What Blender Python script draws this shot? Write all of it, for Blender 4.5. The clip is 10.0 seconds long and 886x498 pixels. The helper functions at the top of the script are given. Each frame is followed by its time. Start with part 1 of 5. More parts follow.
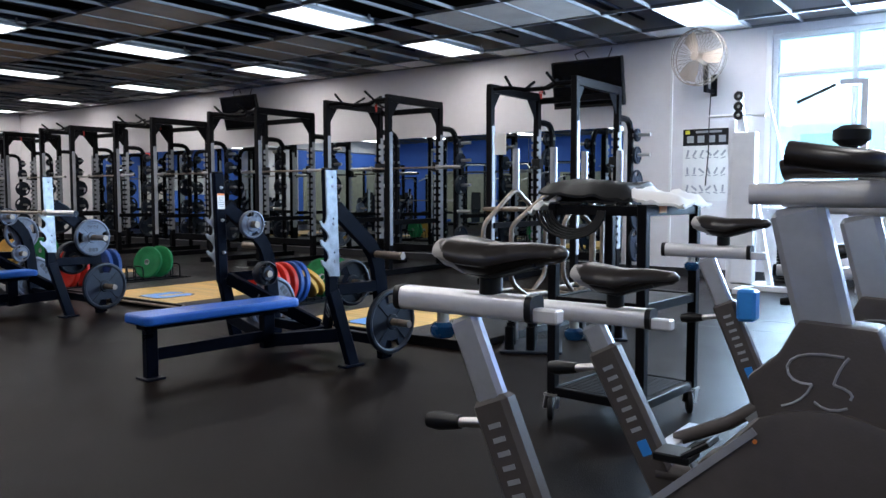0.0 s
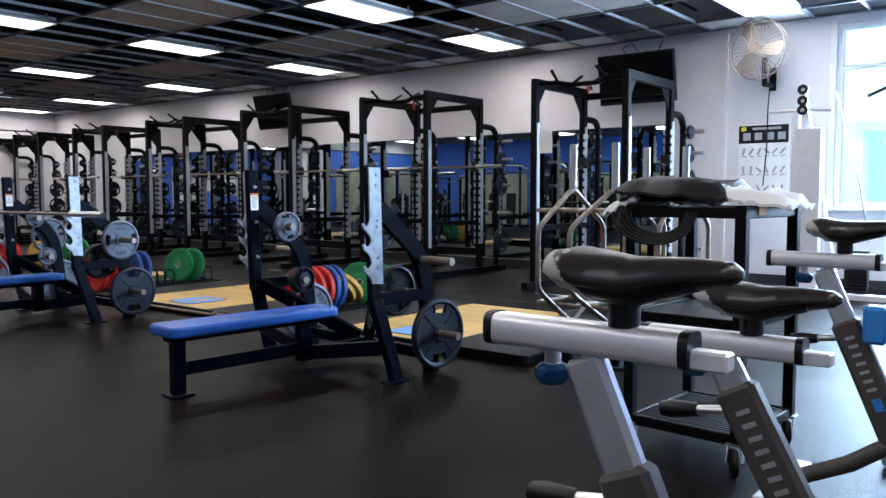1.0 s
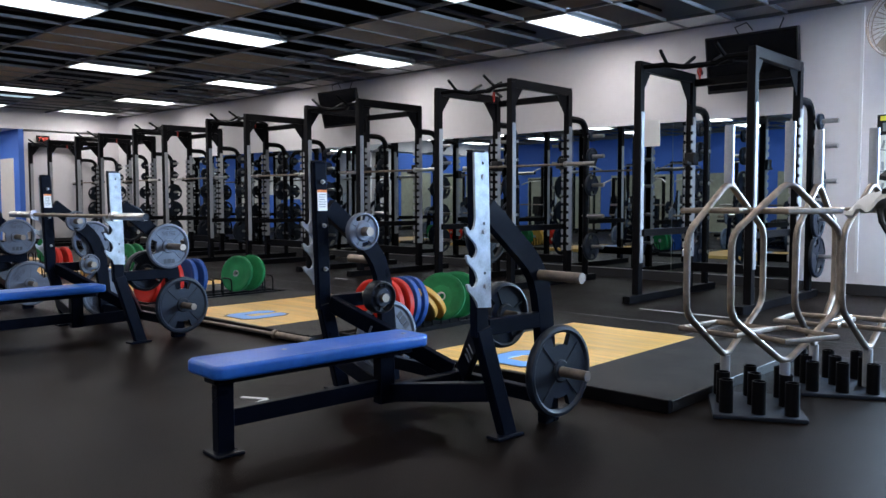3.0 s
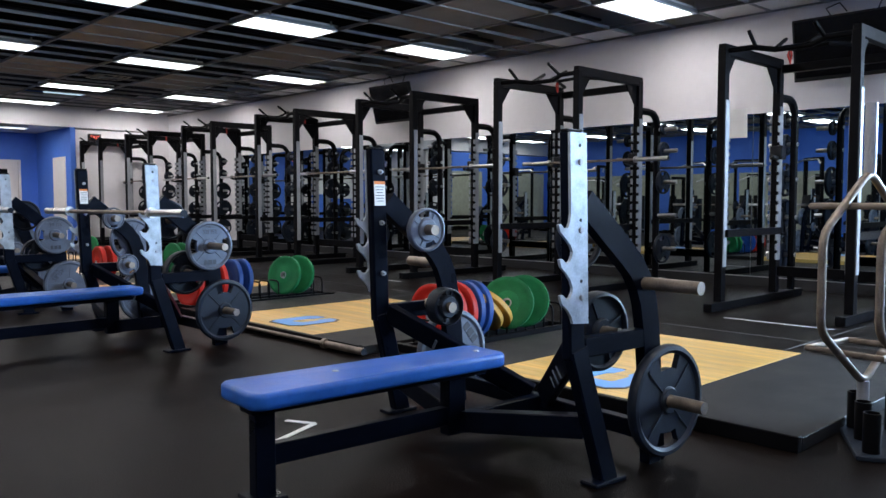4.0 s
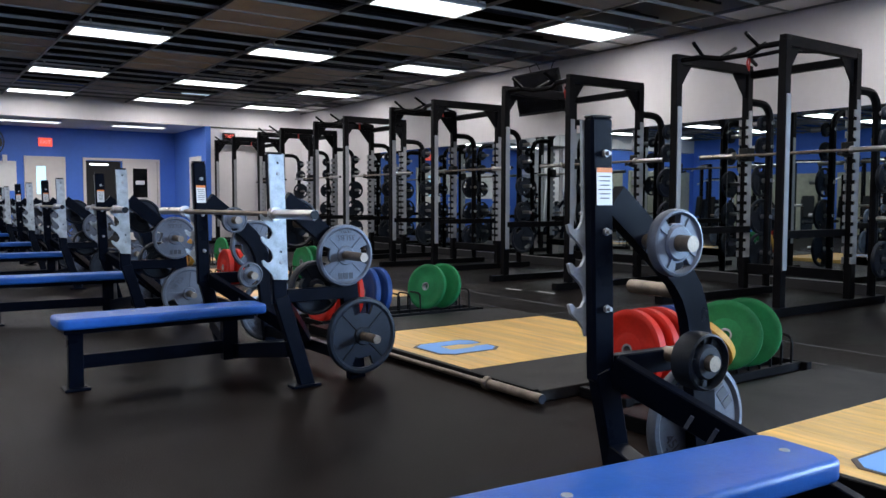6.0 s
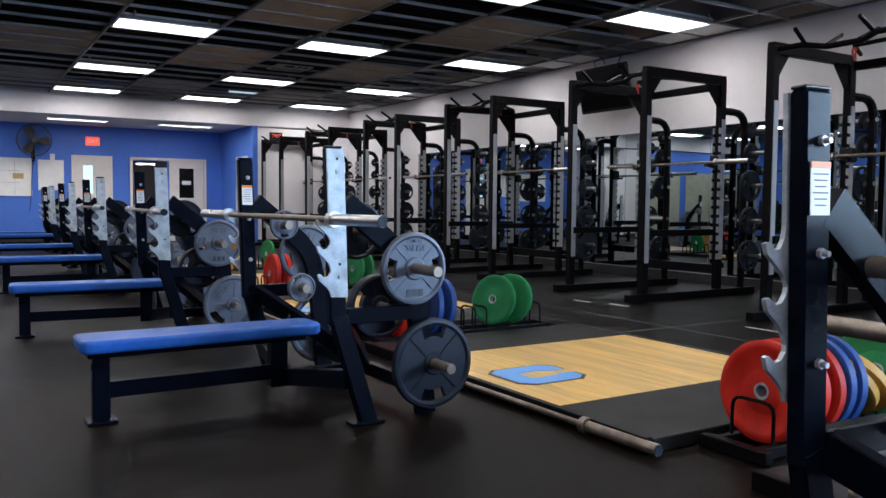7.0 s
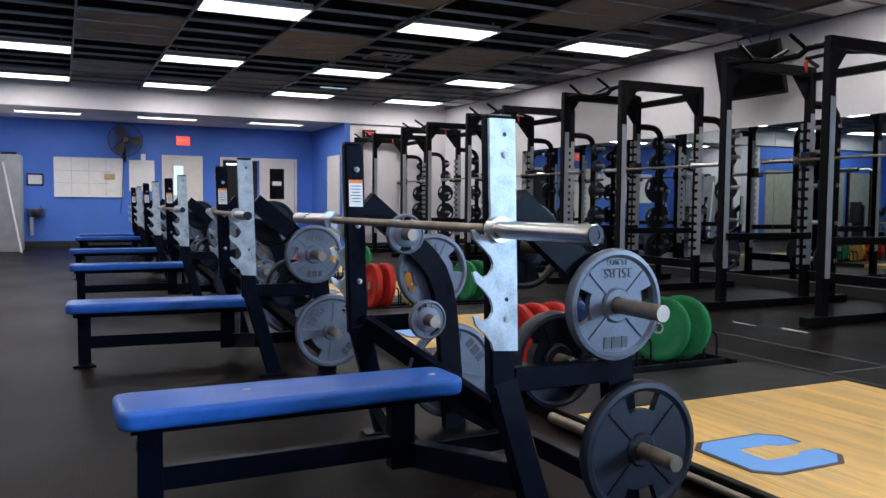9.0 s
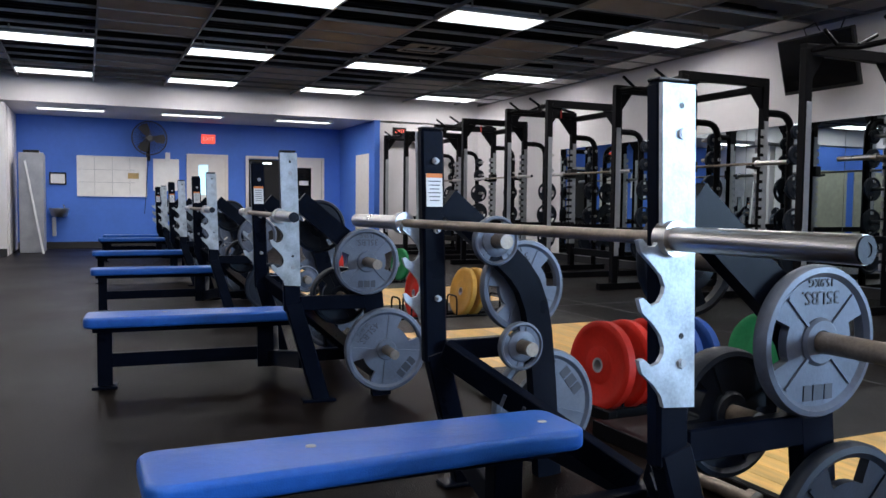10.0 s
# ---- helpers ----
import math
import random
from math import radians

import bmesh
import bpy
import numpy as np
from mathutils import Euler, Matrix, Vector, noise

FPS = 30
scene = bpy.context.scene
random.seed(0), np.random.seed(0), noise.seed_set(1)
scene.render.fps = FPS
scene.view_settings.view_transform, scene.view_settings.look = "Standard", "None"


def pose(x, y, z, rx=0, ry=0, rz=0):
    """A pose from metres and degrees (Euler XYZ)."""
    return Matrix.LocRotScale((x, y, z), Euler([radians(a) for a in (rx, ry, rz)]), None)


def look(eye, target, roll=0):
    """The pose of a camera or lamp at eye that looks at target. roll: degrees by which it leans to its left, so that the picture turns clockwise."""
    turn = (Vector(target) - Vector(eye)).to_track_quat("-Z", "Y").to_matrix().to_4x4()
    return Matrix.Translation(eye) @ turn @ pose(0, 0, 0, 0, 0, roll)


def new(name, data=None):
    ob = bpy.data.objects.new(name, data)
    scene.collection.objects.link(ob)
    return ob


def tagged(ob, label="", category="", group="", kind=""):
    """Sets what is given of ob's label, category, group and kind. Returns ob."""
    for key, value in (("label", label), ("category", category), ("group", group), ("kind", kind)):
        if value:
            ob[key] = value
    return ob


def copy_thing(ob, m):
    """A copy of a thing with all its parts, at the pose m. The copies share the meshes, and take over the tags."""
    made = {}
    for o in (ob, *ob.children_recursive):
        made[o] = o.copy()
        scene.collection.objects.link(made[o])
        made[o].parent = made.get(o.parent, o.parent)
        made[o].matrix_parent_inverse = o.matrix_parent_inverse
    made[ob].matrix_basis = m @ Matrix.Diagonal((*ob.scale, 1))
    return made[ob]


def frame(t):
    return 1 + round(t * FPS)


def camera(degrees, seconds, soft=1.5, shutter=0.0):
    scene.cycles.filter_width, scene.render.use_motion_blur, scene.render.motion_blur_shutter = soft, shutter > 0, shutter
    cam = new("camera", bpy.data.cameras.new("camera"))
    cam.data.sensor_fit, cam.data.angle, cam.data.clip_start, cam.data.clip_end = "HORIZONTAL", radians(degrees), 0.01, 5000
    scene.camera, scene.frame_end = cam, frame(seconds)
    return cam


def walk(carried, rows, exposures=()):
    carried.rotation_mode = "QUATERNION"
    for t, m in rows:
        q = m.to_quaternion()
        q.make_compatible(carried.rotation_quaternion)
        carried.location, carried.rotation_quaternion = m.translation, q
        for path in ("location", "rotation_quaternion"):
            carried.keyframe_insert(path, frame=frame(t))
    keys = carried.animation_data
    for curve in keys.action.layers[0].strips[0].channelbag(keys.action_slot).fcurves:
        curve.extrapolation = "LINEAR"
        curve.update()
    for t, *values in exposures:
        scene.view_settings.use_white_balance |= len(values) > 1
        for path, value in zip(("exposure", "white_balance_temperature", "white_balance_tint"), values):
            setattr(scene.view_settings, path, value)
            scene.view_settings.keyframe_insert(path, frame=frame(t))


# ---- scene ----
cam = camera(58.1, 10.0)
PATH = [
    (0, (0.137, 1.377, 1.104), (-1.048, 2.983, 0.968), -0.0),
    (0.5, (-0.052, 1.516, 1.109), (-1.27, 3.096, 0.974), 0.0),
    (1, (-0.246, 1.669, 1.096), (-1.491, 3.228, 0.963), -0.0),
    (1.5, (-0.465, 1.817, 1.076), (-1.734, 3.357, 0.945), 0.1),
    (2, (-0.71, 1.987, 1.074), (-2.0, 3.509, 0.944), 0.1),
    (2.5, (-0.938, 2.172, 1.07), (-2.259, 3.669, 0.944), 0.0),
    (4, (-1.697, 2.726, 1.021), (-3.142, 4.103, 0.901), -0.0),
    (4.5, (-1.984, 2.884, 1.019), (-3.471, 4.215, 0.897), 0.2),
    (5, (-2.278, 3.033, 1.004), (-3.829, 4.29, 0.887), 0.2),
    (5.2, (-2.394, 3.08, 1.009), (-3.972, 4.304, 0.891), 0.2),
    (6.5, (-3.209, 3.422, 1.011), (-4.877, 4.52, 0.895), 0.2),
    (7, (-3.566, 3.519, 1.018), (-5.265, 4.567, 0.904), 0.5),
    (7.5, (-3.873, 3.618, 1.014), (-5.603, 4.615, 0.898), 0.5),
    (8, (-4.193, 3.725, 1.007), (-5.956, 4.663, 0.895), 0.3),
    (8.5, (-4.534, 3.797, 1.016), (-6.321, 4.689, 0.904), 0.4),
    (9, (-4.869, 3.848, 1.013), (-6.67, 4.711, 0.901), 0.5),
    (9.5, (-5.219, 3.884, 1.004), (-7.033, 4.718, 0.896), 0.3),
    (10, (-5.556, 3.881, 1.007), (-7.378, 4.698, 0.896), 0.6),
]
walk(cam, [(t, look(eye, target, roll)) for t, eye, target, roll in PATH])

# ---- light ----
world = bpy.data.worlds.new("daylight")
scene.world = world
world.use_nodes = True
wn = world.node_tree
sky = wn.nodes.new("ShaderNodeTexSky")
sky.sky_type = "NISHITA"
sky.sun_disc = False
sky.sun_elevation, sky.sun_rotation = radians(38), radians(150)
wn.links.new(sky.outputs[0], wn.nodes["Background"].inputs[0])
wn.nodes["Background"].inputs[1].default_value = 0.12
sun_data = bpy.data.lights.new("sun", "SUN")
sun_data.energy, sun_data.angle, sun_data.color = 2.5, radians(0.5), (1.0, 0.95, 0.88)
sun = new("sun", sun_data)
sun.matrix_world = look((0, 0, 30), (0.45, 1.0, 29.2))

LAMP_POWER = 20.5
LAMP_GLOW = 5.0
WINDOW_POWER = 1400.0


# ---- materials ----
def material(name, base, rough=0.5, metal=0.0, vary=0.15, scale=8.0, bump=0.0, bump_scale=60.0, coat=0.0, rand=0.0, stretch=None, spec=0.5):
    """A principled surface whose colour varies at two scales, with fine relief."""
    m = bpy.data.materials.new(name)
    m.use_nodes = True
    t = m.node_tree
    p = t.nodes["Principled BSDF"]
    tc = t.nodes.new("ShaderNodeTexCoord")
    vec = tc.outputs["Object"]
    if stretch:
        mp = t.nodes.new("ShaderNodeMapping")
        mp.inputs["Scale"].default_value = stretch
        t.links.new(vec, mp.inputs[0])
        vec = mp.outputs[0]
    if rand:
        oi = t.nodes.new("ShaderNodeObjectInfo")
        sh = t.nodes.new("ShaderNodeVectorMath")
        sh.operation = "MULTIPLY_ADD"
        sh.inputs[1].default_value = (31.0, 17.0, 23.0)
        t.links.new(oi.outputs["Random"], sh.inputs[0])
        t.links.new(vec, sh.inputs[2])
        vec = sh.outputs[0]
    n1 = t.nodes.new("ShaderNodeTexNoise")
    n1.inputs["Scale"].default_value = scale
    n1.inputs["Detail"].default_value = 4
    n2 = t.nodes.new("ShaderNodeTexNoise")
    n2.inputs["Scale"].default_value = scale * 9
    n2.inputs["Detail"].default_value = 3
    for n in (n1, n2):
        t.links.new(vec, n.inputs["Vector"])
    add = t.nodes.new("ShaderNodeMath")
    add.operation = "MULTIPLY_ADD"
    add.inputs[1].default_value = 0.4
    t.links.new(n2.outputs[0], add.inputs[0])
    t.links.new(n1.outputs[0], add.inputs[2])
    ramp = t.nodes.new("ShaderNodeValToRGB")
    lo = [max(0, c * (1 - vary)) for c in base]
    hi = [min(1, c * (1 + vary)) for c in base]
    ramp.color_ramp.elements[0].position, ramp.color_ramp.elements[1].position = 0.45, 0.95
    ramp.color_ramp.elements[0].color = (*lo, 1)
    ramp.color_ramp.elements[1].color = (*hi, 1)
    t.links.new(add.outputs[0], ramp.inputs[0])
    colour = ramp.outputs[0]
    if rand:
        hs = t.nodes.new("ShaderNodeHueSaturation")
        mr = t.nodes.new("ShaderNodeMapRange")
        mr.inputs["To Min"].default_value, mr.inputs["To Max"].default_value = 1 - rand, 1 + rand
        t.links.new(oi.outputs["Random"], mr.inputs[0])
        t.links.new(mr.outputs[0], hs.inputs["Value"])
        t.links.new(colour, hs.inputs["Color"])
        colour = hs.outputs[0]
    t.links.new(colour, p.inputs["Base Color"])
    p.inputs["Metallic"].default_value = metal
    rr = t.nodes.new("ShaderNodeMapRange")
    rr.inputs["To Min"].default_value, rr.inputs["To Max"].default_value = max(0.03, rough - 0.1), min(1, rough + 0.12)
    t.links.new(n1.outputs[0], rr.inputs[0])
    t.links.new(rr.outputs[0], p.inputs["Roughness"])
    p.inputs["Coat Weight"].default_value = coat
    p.inputs["Specular IOR Level"].default_value = spec
    if bump:
        nb = t.nodes.new("ShaderNodeTexNoise")
        nb.inputs["Scale"].default_value = bump_scale
        nb.inputs["Detail"].default_value = 3
        t.links.new(vec, nb.inputs["Vector"])
        b = t.nodes.new("ShaderNodeBump")
        b.inputs["Strength"].default_value, b.inputs["Distance"].default_value = bump, 0.01
        t.links.new(nb.outputs[0], b.inputs["Height"])
        t.links.new(b.outputs[0], p.inputs["Normal"])
    return m


def glow(name, colour, strength):
    m = bpy.data.materials.new(name)
    m.use_nodes = True
    p = m.node_tree.nodes["Principled BSDF"]
    p.inputs["Base Color"].default_value = (*colour, 1)
    p.inputs["Emission Color"].default_value = (*colour, 1)
    p.inputs["Emission Strength"].default_value = strength
    return m


def plain(name, base, rough=0.5, metal=0.0):
    m = bpy.data.materials.new(name)
    m.use_nodes = True
    p = m.node_tree.nodes["Principled BSDF"]
    p.inputs["Base Color"].default_value = (*base, 1)
    p.inputs["Roughness"].default_value = rough
    p.inputs["Metallic"].default_value = metal
    return m


RUBBER_FLOOR = material("rubber_floor", (0.0056, 0.0037, 0.0030), 0.36, 0, 0.75, 1.1, 0.3, 140, spec=0.052)
RUBBER_MAT = material("rubber_mat", (0.011, 0.0105, 0.011), 0.5, 0, 0.25, 3, 0.2, 200, spec=0.2)
WALL_WHITE = material("wall_paint", (0.72, 0.69, 0.70), 0.75, 0, 0.05, 1.2, 0.12, 90)
WALL_BLUE = material("blue_wall_paint", (0.062, 0.175, 0.62), 0.6, 0, 0.08, 1.5, 0.1, 90)
BASE_BLACK = material("black_vinyl_base", (0.02, 0.02, 0.022), 0.45)
TILE_GREY = material("ceiling_tile_grey", (0.38, 0.335, 0.31), 0.95, 0, 0.12, 3, 0.5, 120)
TILE_WHITE = material("ceiling_tile_white", (0.75, 0.74, 0.75), 0.9, 0, 0.06, 4, 0.3, 120)
GRID_WHITE = material("grid_enamel", (0.22, 0.22, 0.23), 0.45)
DECK_BLACK = material("black_deck", (0.003, 0.003, 0.004), 0.9, spec=0.05)
DUCT_BLACK = material("black_pipe", (0.010, 0.013, 0.024), 0.35, 0.2, spec=0.3)
BLACK_STEEL = material("black_powder_steel", (0.004, 0.004, 0.005), 0.38, 0.0, 0.3, 6, 0.05, 300, spec=0.07)
NAVY_STEEL = material("navy_black_steel", (0.0022, 0.0036, 0.0085), 0.30, 0.0, 0.3, 6, 0.05, 300, spec=0.06)
GREY_SLEEVE = material("grey_zinc_sleeve", (0.36, 0.37, 0.39), 0.42, 0.45, 0.15, 5)
GALV = material("galvanised_plate", (0.42, 0.47, 0.51), 0.42, 0.4, 0.32, 16, 0.08, 80)
CHROME = material("worn_chrome", (0.60, 0.58, 0.56), 0.30, 1.0, 0.05, 6)
RUST_CHROME = material("rusty_bar_steel", (0.26, 0.215, 0.175), 0.45, 0.8, 0.35, 18)
VINYL_BLUE = material("blue_bench_vinyl", (0.017, 0.098, 0.40), 0.32, 0, 0.22, 5, 0.12, 200, spec=0.3)
IRON_GREY = material("grey_hammertone_iron", (0.095, 0.113, 0.152), 0.46, 0.2, 0.25, 9, 0.07, 140)
IRON_DARK = material("dark_iron_plate", (0.010, 0.0145, 0.024), 0.46, 0.1, 0.35, 9, 0.07, 140, rand=0.2, spec=0.25)
IRON_MARK = plain("plate_lettering", (0.03, 0.035, 0.05), 0.5)
BUMP_GREEN = material("green_bumper_rubber", (0.012, 0.16, 0.055), 0.5, 0, 0.25, 8, 0.1, 200, rand=0.1, spec=0.22)
BUMP_RED = material("red_bumper_rubber", (0.40, 0.014, 0.007), 0.5, 0, 0.25, 8, 0.1, 200, rand=0.1, spec=0.22)
BUMP_BLUE = material("blue_bumper_rubber", (0.012, 0.05, 0.20), 0.5, 0, 0.25, 8, 0.1, 200, rand=0.1, spec=0.22)
BUMP_YELLOW = material("yellow_bumper_rubber", (0.45, 0.25, 0.05), 0.5, 0, 0.25, 8, 0.1, 200, rand=0.1, spec=0.22)
BLACK_RUBBER = material("black_rubber", (0.006, 0.006, 0.007), 0.55, 0, 0.2, 8, 0.1, 200, spec=0.25)
LOGO_BLUE = plain("logo_light_blue", (0.13, 0.36, 0.78), 0.35)
LOGO_EDGE = plain("logo_dark_outline", (0.05, 0.03, 0.02), 0.4)
PLASTIC_BLACK = material("black_plastic", (0.006, 0.006, 0.007), 0.35, spec=0.3)
PLASTIC_WHITE = material("white_plastic", (0.78, 0.78, 0.78), 0.45, 0, 0.04)
PAPER = material("white_paper", (0.80, 0.79, 0.77), 0.8, 0, 0.05)
SCREEN = material("dark_screen", (0.003, 0.003, 0.004), 0.2, 0, 0.1, spec=0.2)
DOOR_BEIGE = material("beige_painted_door", (0.72, 0.67, 0.62), 0.5, 0, 0.05)
RED_STRAP = material("red_strap", (0.45, 0.03, 0.02), 0.6)
LABEL_WHITE = plain("label_white", (0.75, 0.75, 0.74), 0.5)
LABEL_ORANGE = plain("label_orange", (0.75, 0.22, 0.04), 0.5)
ALU = material("brushed_aluminium_tube", (0.80, 0.79, 0.80), 0.34, 0.45, 0.08, 6)
BIKE_SILVER = material("silver_bike_frame", (0.50, 0.51, 0.54), 0.34, 0.6, 0.12, 6, 0.04, 200)
BIKE_DARK = material("charcoal_bike_cover", (0.062, 0.053, 0.049), 0.46, 0, 0.18, 5, 0.08, 200, spec=0.4)
SADDLE_DARK = material("dark_saddle_vinyl", (0.020, 0.016, 0.014), 0.32, 0, 0.2, 8)
SADDLE_GREY = material("grey_saddle_panel", (0.42, 0.40, 0.38), 0.6, 0, 0.1, 8)
BLUE_PLASTIC = material("blue_plastic", (0.03, 0.22, 0.62), 0.35, 0, 0.1, 8)
KNOB_BLUE = material("dark_blue_knob", (0.008, 0.05, 0.13), 0.25, 0, 0.1, 8)
LAMP_FACE = glow("lamp_diffuser", (0.90, 0.96, 1.0), LAMP_GLOW)
SKY_GLOW = glow("window_sky", (0.50, 0.80, 0.98), 1.15)
TREE_GLOW = glow("window_trees_glow", (0.36, 0.62, 0.60), 1.1)
EXIT_RED = glow("exit_sign_red", (1.0, 0.12, 0.08), 0.9)


PANEL_DIM = material("dull_tan_panel", (0.40, 0.40, 0.31), 0.6)


def wood_material():
    m = material("platform_wood", (0.66, 0.40, 0.12), 0.32, 0, 0.30, 2.2, 0.05, 120, rand=0.12, stretch=(0.8, 9, 1))
    return m


WOOD = wood_material()


def mirror_material():
    return plain("mirror_glass", (0.47, 0.53, 0.54), 0.012, 1.0)


MIRROR = mirror_material()


def glass_material():
    m = bpy.data.materials.new("window_glass")
    m.use_nodes = True
    p = m.node_tree.nodes["Principled BSDF"]
    p.inputs["Base Color"].default_value = (0.95, 0.98, 1, 1)
    p.inputs["Roughness"].default_value = 0.02
    p.inputs["Transmission Weight"].default_value = 1.0
    p.inputs["IOR"].default_value = 1.45
    return m


GLASS = glass_material()


# ---- mesh helpers ----
def box(bm, c, s, m=None, bevel=0.0):
    """A box of size s round c, through matrix m, with bevelled edges."""
    r = bmesh.ops.create_cube(bm, size=1.0, matrix=Matrix.Translation(c) @ Matrix.Diagonal((*s, 1)))
    vs = r["verts"]
    if bevel:
        es = list({e for v in vs for e in v.link_edges})
        out = bmesh.ops.bevel(bm, geom=es, offset=bevel, segments=1, affect="EDGES", profile=0.5)
        vs = list({v for f in out["faces"] for v in f.verts} | {v for v in vs if v.is_valid})
    if m is not None:
        bmesh.ops.transform(bm, matrix=m, verts=vs)
    return vs


def beam(bm, a, b, w, d, up=(0, 0, 1), bevel=0.004):
    """A rectangular tube from a to b: w wide across, d deep along up."""
    a, b = Vector(a), Vector(b)
    z = (b - a).normalized()
    u = Vector(up)
    if abs(z.dot(u)) > 0.98:
        u = Vector((0, 1, 0))
    x = u.cross(z).normalized()
    y = z.cross(x)
    m = Matrix((x, y, z)).transposed().to_4x4()
    m.translation = (a + b) / 2
    box(bm, (0, 0, 0), (w, d, (b - a).length), m, bevel)


def rod(bm, a, b, r, seg=12, r2=None):
    a, b = Vector(a), Vector(b)
    q = (b - a).to_track_quat("Z", "Y").to_matrix().to_4x4()
    q.translation = (a + b) / 2
    bmesh.ops.create_cone(bm, cap_ends=True, segments=seg, radius1=r, radius2=r if r2 is None else r2, depth=(b - a).length, matrix=q)


def pipe(bm, pts, r, seg=8, closed=False, flat=1.0):
    """A round tube swept along a line of points."""
    pts = [Vector(p) for p in pts]
    n = len(pts)
    rings = []
    prev = None
    for i, p in enumerate(pts):
        if closed:
            d = (pts[(i + 1) % n] - pts[i - 1]).normalized()
        else:
            d = (pts[min(i + 1, n - 1)] - pts[max(i - 1, 0)]).normalized()
        ref = prev if prev is not None else (Vector((0, 0, 1)) if abs(d.z) < 0.9 else Vector((0, 1, 0)))
        x = (ref - d * ref.dot(d)).normalized()
        prev = x
        y = d.cross(x)
        rings.append([bm.verts.new(p + (x * math.cos(k * 2 * math.pi / seg) + y * math.sin(k * 2 * math.pi / seg) * flat) * r) for k in range(seg)])
    for i in range(n if closed else n - 1):
        a, b = rings[i], rings[(i + 1) % n]
        for k in range(seg):
            bm.faces.new((a[k], a[(k + 1) % seg], b[(k + 1) % seg], b[k]))
    if not closed:
        bm.faces.new(rings[0][::-1])
        bm.faces.new(rings[-1])


def bent_tube(bm, x, pts, w, d):
    """A rectangular tube bent in the plane of x, along points of (y, z): w wide, d deep."""
    n = len(pts)
    rings = []
    for i in range(n):
        a, c = pts[max(i - 1, 0)], pts[min(i + 1, n - 1)]
        ty, tz = c[0] - a[0], c[1] - a[1]
        k = math.hypot(ty, tz)
        ny, nz = -tz / k, ty / k
        y, z = pts[i]
        rings.append([bm.verts.new((x + sx * w / 2, y + sn * ny * d / 2, z + sn * nz * d / 2)) for sx, sn in ((-1, -1), (1, -1), (1, 1), (-1, 1))])
    for p, q in zip(rings, rings[1:]):
        for k in range(4):
            bm.faces.new((p[k], p[(k + 1) % 4], q[(k + 1) % 4], q[k]))
    bm.faces.new(rings[0][::-1])
    bm.faces.new(rings[-1])


def arc(p0, p1, p2, n=6):
    """Points of a smooth bend from p0 by p1 to p2."""
    p0, p1, p2 = Vector(p0), Vector(p1), Vector(p2)
    return [(1 - t) ** 2 * p0 + 2 * t * (1 - t) * p1 + t * t * p2 for t in [i / n for i in range(n + 1)]]


def lathe(bm, profile, m=None, seg=32):
    """A turned body about x: profile of (x, radius); radius 0 closes it."""
    rings = []
    for x, r in profile:
        if r <= 1e-6:
            rings.append([bm.verts.new((x, 0, 0))])
        else:
            rings.append([bm.verts.new((x, r * math.cos(k * 2 * math.pi / seg), r * math.sin(k * 2 * math.pi / seg))) for k in range(seg)])
    for a, b in zip(rings, rings[1:]):
        for k in range(seg):
            k2 = (k + 1) % seg
            if len(a) == 1 and len(b) == 1:
                continue
            if len(a) == 1:
                bm.faces.new((a[0], b[k2], b[k]))
            elif len(b) == 1:
                bm.faces.new((a[k], a[k2], b[0]))
            else:
                bm.faces.new((a[k], a[k2], b[k2], b[k]))
    if m is not None:
        bmesh.ops.transform(bm, matrix=m, verts=[v for ring in rings for v in ring])


def slab(bm, outline, z0, z1, m=None):
    """A flat prism from an outline of (x, y)."""
    lo = [bm.verts.new((x, y, z0)) for x, y in outline]
    hi = [bm.verts.new((x, y, z1)) for x, y in outline]
    n = len(outline)
    bm.faces.new(lo[::-1])
    bm.faces.new(hi)
    for i in range(n):
        bm.faces.new((lo[i], lo[(i + 1) % n], hi[(i + 1) % n], hi[i]))
    if m is not None:
        bmesh.ops.transform(bm, matrix=m, verts=lo + hi)


def to_mesh(name, bm, mat, smooth=False):
    bmesh.ops.recalc_face_normals(bm, faces=bm.faces)
    me = bpy.data.meshes.new(name)
    bm.to_mesh(me)
    bm.free()
    me.materials.append(mat)
    if smooth:
        for p in me.polygons:
            p.use_smooth = True
        me.set_sharp_from_angle(angle=radians(38))
    return me


def part(name, bm, mat, parent, label="", smooth=False):
    ob = new(name, to_mesh(name, bm, mat, smooth))
    ob.parent = parent
    if label:
        tagged(ob, label)
    return ob


def thing(name, m, label, category, group="", kind=""):
    ob = new(name)
    ob.empty_display_size = 0.1
    ob.matrix_world = m
    return tagged(ob, label, category, group, kind)


def solid(name, bm, mat, label, category, kind="", m=None, group="", smooth=False):
    ob = new(name, to_mesh(name, bm, mat, smooth))
    if m is not None:
        ob.matrix_world = m
    return tagged(ob, label, category, group, kind)


def B():
    return bmesh.new()


# ---- structure ----
NORTH, SOUTH, EAST, WEST, CEIL = 11.95, -3.6, 3.2, -24.2, 3.2
bm = B()
box(bm, ((EAST + WEST) / 2, (NORTH + SOUTH) / 2, -0.05), (EAST - WEST + 0.6, NORTH - SOUTH + 0.6, 0.1))
solid("floor", bm, RUBBER_FLOOR, "dark grey speckled rubber gym floor", "floor", "structure")

